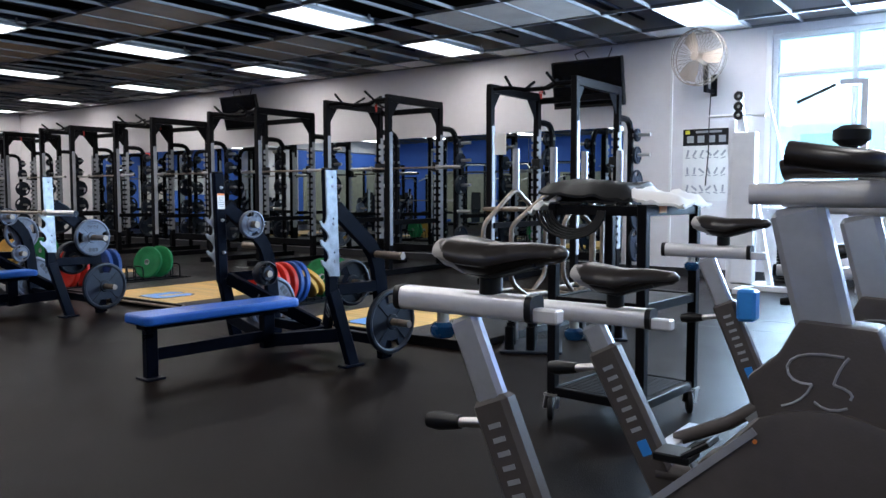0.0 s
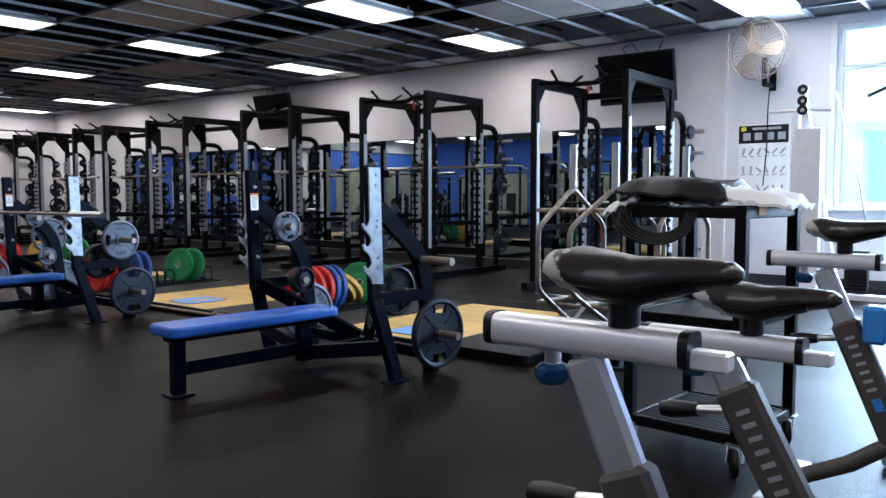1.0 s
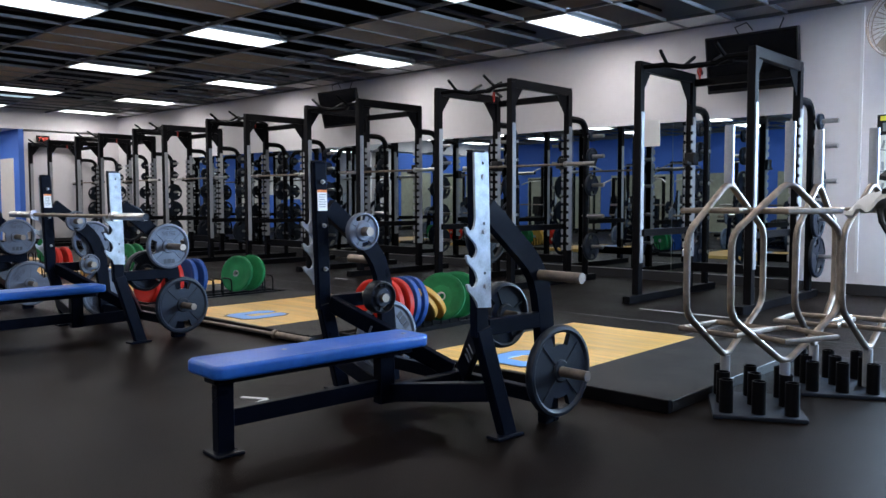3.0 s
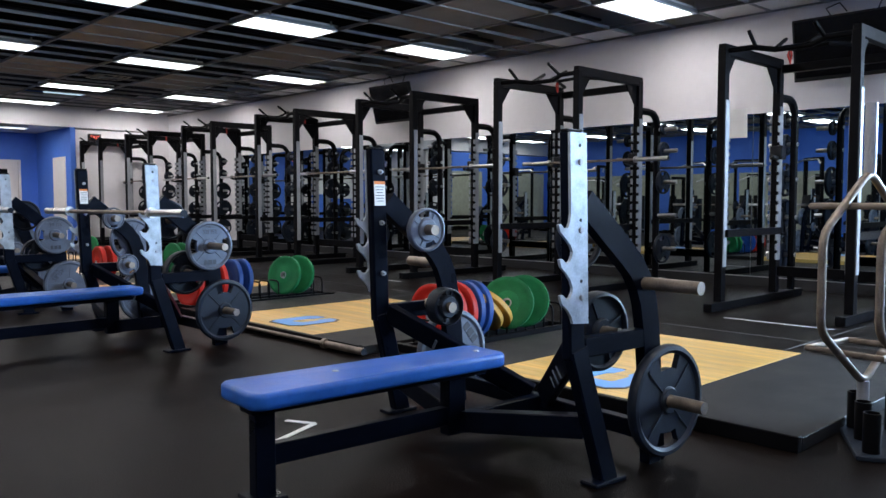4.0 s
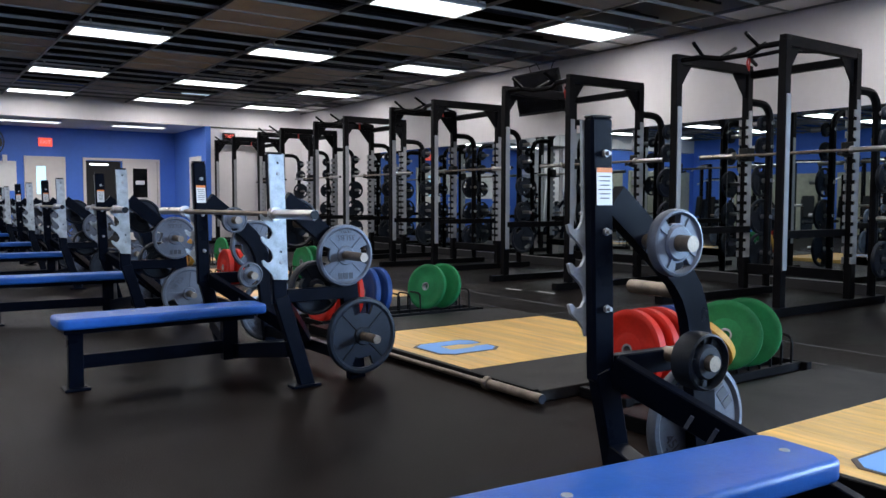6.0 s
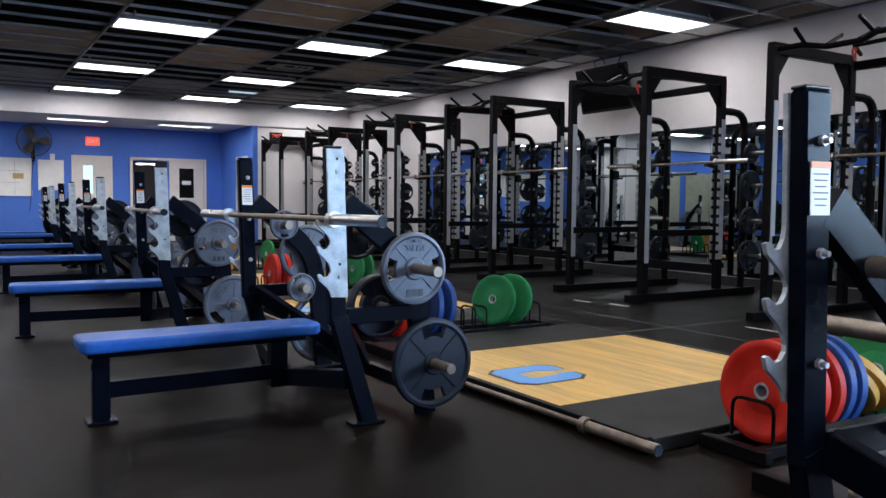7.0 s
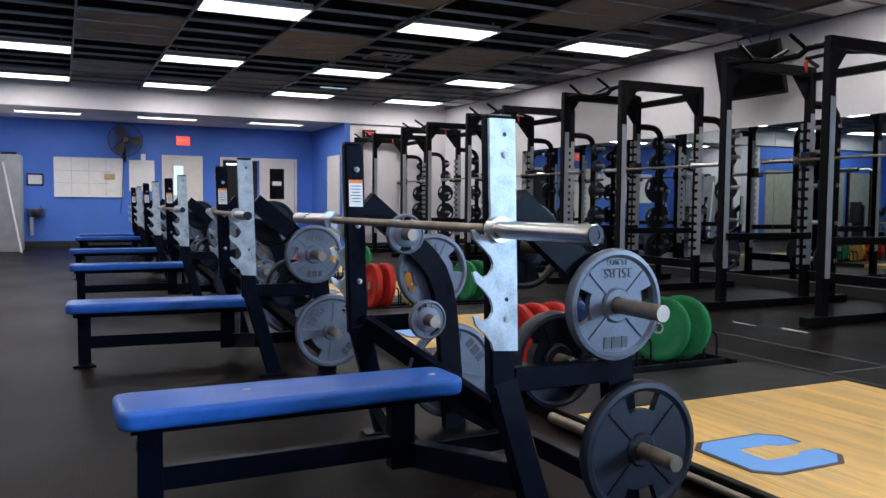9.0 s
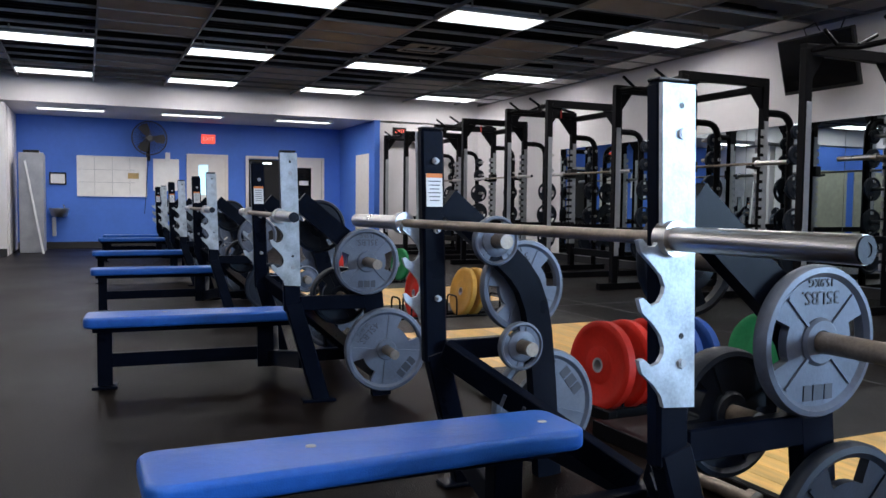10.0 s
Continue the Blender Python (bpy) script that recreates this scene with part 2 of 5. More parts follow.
# north wall with the window opening
WX0, WX1, WZ0, WZ1 = -2.55, 1.6, 0.95, 3.1
bm = B()
T = 0.25
box(bm, ((WEST + WX0) / 2, NORTH + T / 2, 2.0), (WX0 - WEST, T, 4.0))
box(bm, ((EAST + WX1) / 2, NORTH + T / 2, 2.0), (EAST - WX1, T, 4.0))
box(bm, ((WX0 + WX1) / 2, NORTH + T / 2, WZ0 / 2), (WX1 - WX0, T, WZ0))
box(bm, ((WX0 + WX1) / 2, NORTH + T / 2, (4.0 + WZ1) / 2), (WX1 - WX0, T, 4.0 - WZ1))
solid("wall_north", bm, WALL_WHITE, "white painted wall behind the racks", "wall", "structure")
bm = B()
box(bm, ((EAST + WEST) / 2, SOUTH - T / 2, 2.0), (EAST - WEST, T, 4.0))
solid("wall_south", bm, WALL_BLUE, "blue painted wall seen in the mirrors", "wall", "structure")
bm = B()
box(bm, (EAST + T / 2, (NORTH + SOUTH) / 2, 2.0), (T, NORTH - SOUTH, 4.0))
solid("wall_east", bm, WALL_BLUE, "blue painted end wall seen in the mirrors", "wall", "structure")
bm = B()
for k in range(7):
    box(bm, (EAST - 0.012, SOUTH + 1.1 + 2.0 * k, 1.05), (0.024, 1.9 if k % 3 else 1.5, 2.06))
solid("trim_east", bm, PANEL_DIM, "pale doors and panels on the end wall in the mirrors", "wall panels", "structure")

# west end: blue recess under a soffit
RX0, RX1, RY0, RY1, RZ = WEST, -21.7, 2.6, 9.5, 2.78
bm = B()
box(bm, (WEST - T / 2, (RY0 + RY1) / 2, 2.0), (T, RY1 - RY0 + 0.4, 4.0))
box(bm, ((RX0 + RX1) / 2, RY1 + 0.06, RZ / 2), (RX1 - RX0, 0.12, RZ))
box(bm, (RX1 - 0.15, (SOUTH + RY0 - 0.7) / 2, 1.37), (0.28, RY0 - 0.7 - SOUTH, 2.74))
solid("wall_west", bm, WALL_BLUE, "royal blue painted end wall of the recess", "wall", "structure")
bm = B()
box(bm, (RX1 - 0.15, (RY1 + 0.12 + NORTH) / 2, 1.37), (0.3, NORTH - RY1 - 0.12, 2.74))
box(bm, (RX1 - 0.15, RY0 - 0.35, 1.37), (0.3, 0.7, 2.74))
box(bm, (WEST + 1.0, RY0 - 0.1, 1.37), (2.0, 0.2, 2.74))
solid("wall_recess", bm, WALL_WHITE, "white painted wall beside the blue recess", "wall", "structure")
bm = B()
box(bm, (RX1 - 1.4, (SOUTH + NORTH) / 2, (RZ + 3.5) / 2), (2.8, NORTH - SOUTH, 3.5 - RZ))
solid("soffit", bm, WALL_WHITE, "white painted soffit beam over the recess", "soffit", "structure")

bm = B()
box(bm, ((WX0 - 21.7) / 2, NORTH - 0.008, 0.06), (WX0 + 21.7, 0.016, 0.12))
box(bm, ((EAST + WX0) / 2, NORTH - 0.008, 0.06), (EAST - WX0, 0.016, 0.12))
solid("baseboard_north", bm, BASE_BLACK, "black vinyl wall base", "baseboard", "structure")
bm = B()
box(bm, (WEST + 0.008, (RY0 + RY1) / 2, 0.07), (0.016, RY1 - RY0, 0.14))
box(bm, (RX1 + 0.008, (RY1 + NORTH) / 2 + 0.05, 0.07), (0.016, NORTH - RY1 - 0.1, 0.14))
box(bm, (RX1 + 0.008, (RY0 + SOUTH) / 2, 0.07), (0.016, RY0 - SOUTH, 0.14))
solid("baseboard_west", bm, BASE_BLACK, "black vinyl wall base", "baseboard", "structure")

# ceiling: deck, grid, tiles
bm = B()
box(bm, ((EAST + WEST) / 2, (NORTH + SOUTH) / 2, 3.95), (EAST - WEST, NORTH - SOUTH, 0.1))
solid("ceiling", bm, DECK_BLACK, "black painted open deck above the ceiling grid", "ceiling", "structure")
GX, GY = 0.61, 1.22
X_OFF, Y_OFF = -14.1 - GX / 2, 10.75 - GY / 2
xs = [X_OFF + GX * i for i in range(-12, 29) if RX1 < X_OFF + GX * i < EAST]
ys = [Y_OFF + GY * j for j in range(-12, 2) if SOUTH < Y_OFF + GY * j < NORTH]
bm = B()
for y in ys:
    box(bm, ((RX1 + EAST) / 2, y, CEIL + 0.018), (EAST - RX1, 0.024, 0.036))
for x in xs:
    box(bm, (x, (NORTH + SOUTH) / 2, CEIL + 0.02), (0.024, NORTH - SOUTH, 0.034))
box(bm, ((RX1 + EAST) / 2, NORTH - 0.012, CEIL + 0.018), (EAST - RX1, 0.024, 0.036))
solid("ceiling_grid", bm, GRID_WHITE, "enamelled steel ceiling grid with open cells", "ceiling grid", "structure")
bm = B()
for i, x in enumerate(range(-21, 3)):
    rod(bm, (x + 0.4, SOUTH, 3.62), (x + 0.4, NORTH, 3.62), 0.035, 8)
    rod(bm, (x + 0.75, SOUTH, 3.5), (x + 0.75, NORTH, 3.5), 0.02, 8)
solid("ceiling_joists", bm, DUCT_BLACK, "black painted joists and pipes above the grid", "ceiling joists", "structure")

LAMP_X = [-20.81, -17.76, -14.1, -10.44, -6.78, -3.12, 0.54]
LAMP_Y = [10.75, 8.31, 5.87, 3.43, 0.99, -1.45]
bm, bw = B(), B()
for li in range(len(LAMP_X)):
    for j in range(-6, 6):
        yc = 9.53 - 2.44 * j
        if not SOUTH < yc < NORTH:
            continue
        mid = (LAMP_X[li] + (LAMP_X[li + 1] if li + 1 < len(LAMP_X) else LAMP_X[li] + 3.66)) / 2
        n = 2 if li == 0 else 3
        box(bm, (mid, yc, CEIL + 0.03), (n * GX - 0.03, GY - 0.03, 0.02))
k = 0
for x in xs:
    k += 1
    if k % 4 in (1, 2):
        box(bw, (x + GX / 2, (Y_OFF + GY + NORTH) / 2, CEIL + 0.03), (GX - 0.03, NORTH - Y_OFF - GY - 0.03, 0.02))
solid("ceiling_tiles", bm, TILE_GREY, "grey acoustic ceiling tiles set in the grid", "ceiling tiles", "structure")
solid("ceiling_border_tiles", bw, TILE_WHITE, "white border tiles along the wall", "ceiling tiles", "structure")


def ceiling_light(x, y, z=CEIL, sx=0.60, sy=1.21, power=LAMP_POWER):
    t = thing("ceiling_light", pose(x, y, z), "flush fluorescent ceiling light with glowing white diffuser", "ceiling light", "ceiling lights")
    b = B()
    for s in (-1, 1):
        box(b, (s * (sx / 2 - 0.011), 0, 0.02), (0.022, sy, 0.06))
        box(b, (0, s * (sy / 2 - 0.011), 0.02), (sx - 0.044, 0.022, 0.06))
    box(b, (0, 0, 0.06), (sx - 0.01, sy - 0.01, 0.02))
    part("frame", b, TILE_WHITE, t)
    b = B()
    box(b, (0, 0, 0.012), (sx - 0.046, sy - 0.046, 0.01))
    part("diffuser", b, LAMP_FACE, t)
    for sx_, sy_ in ((-1, -0.35), (-1, 0.38)):
        b = B()
        rod(b, (sx / 2 + 0.05, sy * sy_, 0.03), (sx / 2 + 0.05, sy * sy_, 0.09), 0.012, 8)
        part("clip", b, CHROME, t)
    if power:
        ld = bpy.data.lights.new("lamp", "AREA")
        ld.shape, ld.size, ld.size_y, ld.energy, ld.color = "RECTANGLE", sx - 0.06, sy - 0.06, power, (1.0, 0.95, 0.94)
        lo = new("lamp", ld)
        lo.matrix_world = pose(x, y, z - 0.012)
    return t


for x in LAMP_X:
    for y in LAMP_Y:
        ceiling_light(x, y)
for y in (3.65, 5.9, 8.2):
    ceiling_light(-22.6, y, RZ - 0.02, 0.32, 1.21, 18.0)

# mirrors along the north wall
MIRROR_X = [-4.52 - 1.525 * i for i in range(9)]
mirror = thing("mirror_wall", pose(0, NORTH, 0), "row of large wall mirrors behind the racks", "mirror", "", "structure")
for x in MIRROR_X:
    b = B()
    box(b, (x - 0.7605, -0.006, 1.09), (1.519, 0.012, 1.92))
    part("mirror_pane", b, MIRROR, mirror)


# ---- weight plates and bars ----
def text_mesh(b, word, size, m, depth=0.002):
    """Raised lettering in the built-in font, laid through m."""
    cu = bpy.data.curves.new("lettering", "FONT")
    cu.body, cu.size, cu.extrude, cu.align_x, cu.align_y = word, size, depth, "CENTER", "CENTER"
    cu.resolution_u = 2
    ob = bpy.data.objects.new("lettering", cu)
    me = bpy.data.meshes.new_from_object(ob)
    n = len(b.verts)
    b.from_mesh(me)
    b.verts.ensure_lookup_table()
    bmesh.ops.transform(b, matrix=m, verts=b.verts[n:])
    bpy.data.objects.remove(ob)
    bpy.data.curves.remove(cu)
    bpy.data.meshes.remove(me)


def iron_plate(m, r, w, mat, label, letters=(), spokes=4, spin=0.0, holes=2, group="iron plates", side_holes=False):
    """A cast plate about local x, with rim, recessed web, ribs, grip holes and hub."""
    t = thing("weight_plate", m @ pose(0, 0, 0, spin, 0, 0), label, "weight plate", group)
    b = B()
    seg = 48
    h = w / 2
    # web with grip holes cut as gaps between sectors
    ri, ro = r * 0.58, r * 0.84
    lathe(b, [(-h, r * 0.90), (-h * 0.9, r * 0.97), (-h * 0.4, r), (h * 0.4, r), (h * 0.9, r * 0.97), (h, r * 0.90), (h * 0.55, r * 0.84), (-h * 0.55, r * 0.84), (-h, r * 0.90)], None, seg)
    lathe(b, [(-h * 0.55, 0.027), (h * 0.55, 0.027), (h * 0.55, ri), (-h * 0.55, ri), (-h * 0.55, 0.027)], None, seg)
    n = 48
    half = 0.115 * math.pi
    gaps = [math.pi * (0.0 if side_holes else 0.5) + 2 * math.pi * k / holes for k in range(holes)] if holes else []
    for k in range(n):
        a0, a1 = 2 * math.pi * k / n, 2 * math.pi * (k + 1) / n
        mid = (a0 + a1) / 2
        if any(abs((mid - g + math.pi) % (2 * math.pi) - math.pi) < half for g in gaps):
            continue
        q = [(c * rr, s * rr) for rr in (ri, ro) for c, s in ((math.cos(a0), math.sin(a0)), (math.cos(a1), math.sin(a1)))]
        for x, flip in ((-h * 0.55, 1), (h * 0.55, 0)):
            vs = [b.verts.new((x, q[i][0], q[i][1])) for i in ((0, 1, 3, 2) if flip else (0, 2, 3, 1))]
            b.faces.new(vs)
    for g in gaps:
        for s in (-1, 1):
            a = round((g + s * half) / (2 * math.pi / n)) * 2 * math.pi / n
            c, d = math.cos(a), math.sin(a)
            b.faces.new([b.verts.new((x, rr * c, rr * d)) for x, rr in ((-h * 0.55, ri), (h * 0.55, ri), (h * 0.55, ro), (-h * 0.55, ro))])
    bmesh.ops.remove_doubles(b, verts=b.verts, dist=0.0004)
    part("disc", b, mat, t, smooth=True)
    b = B()
    for k in range(spokes):
        a = 360 * (k + 0.5) / spokes
        box(b, (0, 0, r * 0.47), (w * 0.78, r * 0.04, r * 0.70), pose(0, 0, 0, a, 0, 0))
    lathe(b, [(-h, 0.027), (-h, 0.048), (-h * 0.7, 0.055), (h * 0.7, 0.055), (h, 0.048), (h, 0.027), (-h, 0.027)], None, 24)
    part("hub", b, mat, t, smooth=True)
    for word, size, ang, out in letters:
        b = B()
        mm = pose(0, 0, 0, ang, 0, 0) @ Matrix.Translation((h * 0.57, 0, r * out)) @ pose(0, 0, 0, 90, 0, 90) @ pose(0, 0, 0, 0, 0, 180)
        text_mesh(b, word, size, mm)
        part("lettering", b, IRON_MARK, t, "dark cast lettering")
        for k in (-1, 0, 1) if out < 0.7 else ():
            b = B()
            box(b, (0, k * r * 0.19, 0), (0.004, r * 0.14 if k else r * 0.17, r * 0.20), pose(0, 0, 0, ang + 180, 0, 0) @ Matrix.Translation((h * 0.57, 0, r * 0.66)))
            part("brand_bar", b, IRON_MARK, t, "dark brand bar")
    return t


PLATE_45 = [("45LBS.", 0.052, 8, 0.60), ("20.4KG", 0.028, 8, 0.77)]
PLATE_35 = [("35LBS.", 0.044, 0, 0.58), ("15.9KG", 0.026, 0, 0.77)]


def barbell(m, label, mat=CHROME, length=2.13, name="barbell", shaft=None):
    """An Olympic bar about local x."""
    t = thing(name, m, label, "barbell", "barbells")
    L = length / 2
    b = B()
    rod(b, (-L + 0.42, 0, 0), (L - 0.42, 0, 0), 0.0145, 14)
    part("shaft", b, shaft or mat, t, smooth=True)
    for s in (-1, 1):
        b = B()
        rod(b, (s * (L - 0.415), 0, 0), (s * L, 0, 0), 0.025, 20)
        rod(b, (s * (L - 0.44), 0, 0), (s * (L - 0.405), 0, 0), 0.037, 20)
        slv = part("sleeve", b, mat, t, smooth=True)
        b = B()
        lathe(b, [(-0.004, 0), (-0.004, 0.0235), (0.003, 0.0235), (0.003, 0.012), (0.001, 0.012), (0.001, 0)], pose(s * (L + 0.001), 0, 0, 0, 0, 0 if s > 0 else 180), 16)
        part("end_cap", b, IRON_DARK, slv, "dark end cap", smooth=True)
    return t


def bumper(m, r, w, mat, label):
    t = thing("bumper_plate", m, label, "bumper plate", "bumper plates")
    h = w / 2
    b = B()
    lathe(b, [(-h * 0.8, 0.09), (-h * 0.8, r * 0.80), (-h, r * 0.84), (-h, r * 0.96), (-h * 0.8, r), (h * 0.8, r), (h, r * 0.96), (h, r * 0.84), (h * 0.8, r * 0.80), (h * 0.8, 0.09), (-h * 0.8, 0.09)], None, 40)
    part("rubber_disc", b, mat, t, smooth=True)
    b = B()
    lathe(b, [(-h, 0.03), (-h, 0.05), (-h * 0.82, 0.092), (h * 0.82, 0.092), (h, 0.05), (h, 0.03), (-h, 0.03)], None, 24)
    part("hub_disc", b, mat, t, smooth=True)
    b = B()
    lathe(b, [(-h * 1.03, 0.026), (-h * 1.03, 0.036), (h * 1.03, 0.036), (h * 1.03, 0.026), (-h * 1.03, 0.026)], None, 24)
    part("steel_ring", b, GREY_SLEEVE, t, "worn steel hub ring", smooth=True)
    return t


# ---- power racks ----
RACK_Y0, RACK_Y1, RACK_W, RACK_H = 9.72, 10.88, 1.16, 2.46
BAR_Z = 1.515


def notched(b, x, y, z0, z1, s, d=0.10):
    """A grey upright facing with a column of slots open to one side."""
    step = 0.10
    z = z0
    box(b, (x, y - s * d * 0.22, (z0 + z1) / 2), (0.012, d * 0.56, z1 - z0))
    while z + step <= z1 + 0.001:
        box(b, (x, y + s * d * 0.28, z + 0.032), (0.012, d * 0.44, 0.064))
        z += step


def power_rack(cx):
    t = thing("power_rack", pose(cx, 0, 0), "black steel power rack with grey uprights", "power rack", "power racks")
    hw = RACK_W / 2
    for s in (-1, 1):
        for y, nm in ((RACK_Y0, "front_post"), (RACK_Y1, "back_post")):
            b = B()
            beam(b, (s * hw, y, 0.08), (s * hw, y, RACK_H - 0.04), 0.075, 0.085, (0, 1, 0))
            p = part(nm, b, BLACK_STEEL, t)
            b = B()
            if nm == "front_post":
                for xx in (-0.041, 0.041):
                    box(b, (s * hw + xx, y + 0.006, 1.18), (0.010, 0.062, 1.54), None, 0.003)
                part("grey_sleeve", b, GREY_SLEEVE, p, "grey zinc upright facing")
            else:
                for xx in (-0.041, 0.041):
                    notched(b, s * hw + xx, y - 0.02, 0.42, 1.98, -1)
                part("notched_plate", b, GREY_SLEEVE, p, "grey slotted bar catch")
        b = B()
        beam(b, (s * hw, RACK_Y0 - 0.22, 0.04), (s * hw, RACK_Y1 + 0.62, 0.04), 0.085, 0.08)
        part("foot_beam", b, BLACK_STEEL, t)
        b = B()
        beam(b, (s * hw, RACK_Y0 - 0.04, RACK_H - 0.05), (s * hw, RACK_Y1 + 0.04, RACK_H - 0.05), 0.07, 0.10)
        slab(b, [(RACK_Y0 + 0.03, RACK_H - 0.09), (RACK_Y0 + 0.03, RACK_H - 0.30), (RACK_Y0 + 0.07, RACK_H - 0.30), (RACK_Y0 + 0.22, RACK_H - 0.09)], -0.006, 0.006, Matrix.Translation((s * hw, 0, 0)) @ Matrix(((0, 0, 1, 0), (1, 0, 0, 0), (0, 1, 0, 0), (0, 0, 0, 1))))
        slab(b, [(RACK_Y1 - 0.03, RACK_H - 0.09), (RACK_Y1 - 0.03, RACK_H - 0.34), (RACK_Y1 - 0.07, RACK_H - 0.34), (RACK_Y1 - 0.28, RACK_H - 0.09)], -0.006, 0.006, Matrix.Translation((s * hw, 0, 0)) @ Matrix(((0, 0, 1, 0), (1, 0, 0, 0), (0, 1, 0, 0), (0, 0, 0, 1))))
        part("top_beam", b, BLACK_STEEL, t)
        # rear storage post, bent over from the back post
        b = B()
        pts = [(s * hw, RACK_Y1 + 0.03, 2.08)] + arc((s * hw, RACK_Y1 + 0.22, 2.08), (s * hw, RACK_Y1 + 0.42, 2.08), (s * hw, RACK_Y1 + 0.42, 1.86), 5) + [(s * hw, RACK_Y1 + 0.42, 0.06)]
        pipe(b, pts, 0.042, 8)
        part("storage_post", b, BLACK_STEEL, t, smooth=True)
        for z in (0.45, 0.85, 1.25, 1.62, 1.88):
            b = B()
            rod(b, (s * (hw - 0.04), RACK_Y1 + 0.42, z), (s * (hw + 0.27), RACK_Y1 + 0.42, z), 0.024, 12)
            part("storage_peg", b, CHROME, t, "steel plate peg", smooth=True)
        b = B()
        box(b, (s * (hw - 0.02), RACK_Y1 - 0.02, BAR_Z), (0.13, 0.11, 0.14), None, 0.01)
        beam(b, (s * (hw - 0.03), RACK_Y1 - 0.06, BAR_Z - 0.06), (s * (hw - 0.03), RACK_Y1 - 0.19, BAR_Z - 0.045), 0.05, 0.03)
        part("bar_catch", b, PLASTIC_BLACK, t, "black bar catch block")
        b = B()
        beam(b, (s * (hw - 0.05), RACK_Y0, 0.72), (s * (hw - 0.05), RACK_Y1, 0.72), 0.05, 0.07)
        part("spotter_arm", b, BLACK_STEEL, t)
    # cross members
    b = B()
    beam(b, (-hw, RACK_Y1 + 0.03, RACK_H - 0.10), (hw, RACK_Y1 + 0.03, RACK_H - 0.10), 0.07, 0.08)
    part("upper_cross_member", b, BLACK_STEEL, t)
    b = B()
    beam(b, (-hw, RACK_Y1 + 0.03, 0.30), (hw, RACK_Y1 + 0.03, 0.30), 0.07, 0.10)
    part("lower_cross_member", b, BLACK_STEEL, t)
    b = B()
    pipe(b, [(-hw, RACK_Y0 + 0.03, RACK_H - 0.06), (-0.32, RACK_Y0 + 0.03, RACK_H - 0.06), (-0.16, RACK_Y0 + 0.12, RACK_H - 0.09), (0.16, RACK_Y0 + 0.12, RACK_H - 0.09), (0.32, RACK_Y0 + 0.03, RACK_H - 0.06), (hw, RACK_Y0 + 0.03, RACK_H - 0.06)], 0.026, 10)
    for s in (-1, 1):
        pipe(b, [(s * 0.30, RACK_Y0 + 0.04, RACK_H - 0.06), (s * 0.28, RACK_Y0 - 0.14, RACK_H + 0.05)], 0.018, 8)
        pipe(b, [(s * 0.14, RACK_Y0 + 0.10, RACK_H - 0.08), (s * 0.16, RACK_Y0 + 0.34, RACK_H + 0.03)], 0.018, 8)
    part("pull_up_bar", b, BLACK_STEEL, t, smooth=True)
    b = B()
    pipe(b, [(-0.42, RACK_Y1 - 0.1, RACK_H - 0.02), (-0.3, RACK_Y1 - 0.4, RACK_H + 0.01), (0.1, RACK_Y1 - 0.5, RACK_H), (0.45, RACK_Y1 - 0.15, RACK_H - 0.02)], 0.02, 8)
    part("band_hook", b, BLACK_STEEL, t, smooth=True)
    b = B()
    pipe(b, [(-0.30, RACK_Y1 - 0.40, RACK_H + 0.03), (-0.275, RACK_Y1 - 0.42, RACK_H - 0.04), (-0.29, RACK_Y1 - 0.41, RACK_H - 0.12), (-0.32, RACK_Y1 - 0.40, RACK_H - 0.04)], 0.011, 6, True)
    part("strap", b, RED_STRAP, t, "red strap loop hung on the bar", smooth=True)
    return t


RACK_X = [-4.71, -7.52, -10.18, -12.94, -15.64, -18.32, -21.0]
rack = power_rack(RACK_X[0])
for x in RACK_X[1:]:
    copy_thing(rack, pose(x, 0, 0))
for i, x in enumerate(RACK_X):
    if i:
        barbell(pose(x, RACK_Y1 - 0.13, BAR_Z - 0.012), "chrome barbell resting on the catches of a rack", CHROME, shaft=RUST_CHROME)
    for s in (-1, 1):
        rnd = random.Random(i * 2 + s)
        for z, r in ((0.45, 0.225), (0.85, 0.20), (1.25, 0.18), (1.62, 0.115), (1.88, 0.085)):
            if rnd.random() < 0.85:
                rr = r * rnd.choice((1, 1, 0.8))
                iron_plate(pose(x + s * (RACK_W / 2 + 0.09), RACK_Y1 + 0.42, z - 0.002), rr, 0.04, IRON_DARK, "dark iron plate hung on a rack peg", (), 4, rnd.random() * 90, 2 if rr > 0.14 else 0)

# ---- benches ----
BY = 5.07


def bench_pose(cx, cy, turn=0.0):
    return pose(cx, BY + cy, 0, 0, 0, turn) @ pose(0, -BY, 0)


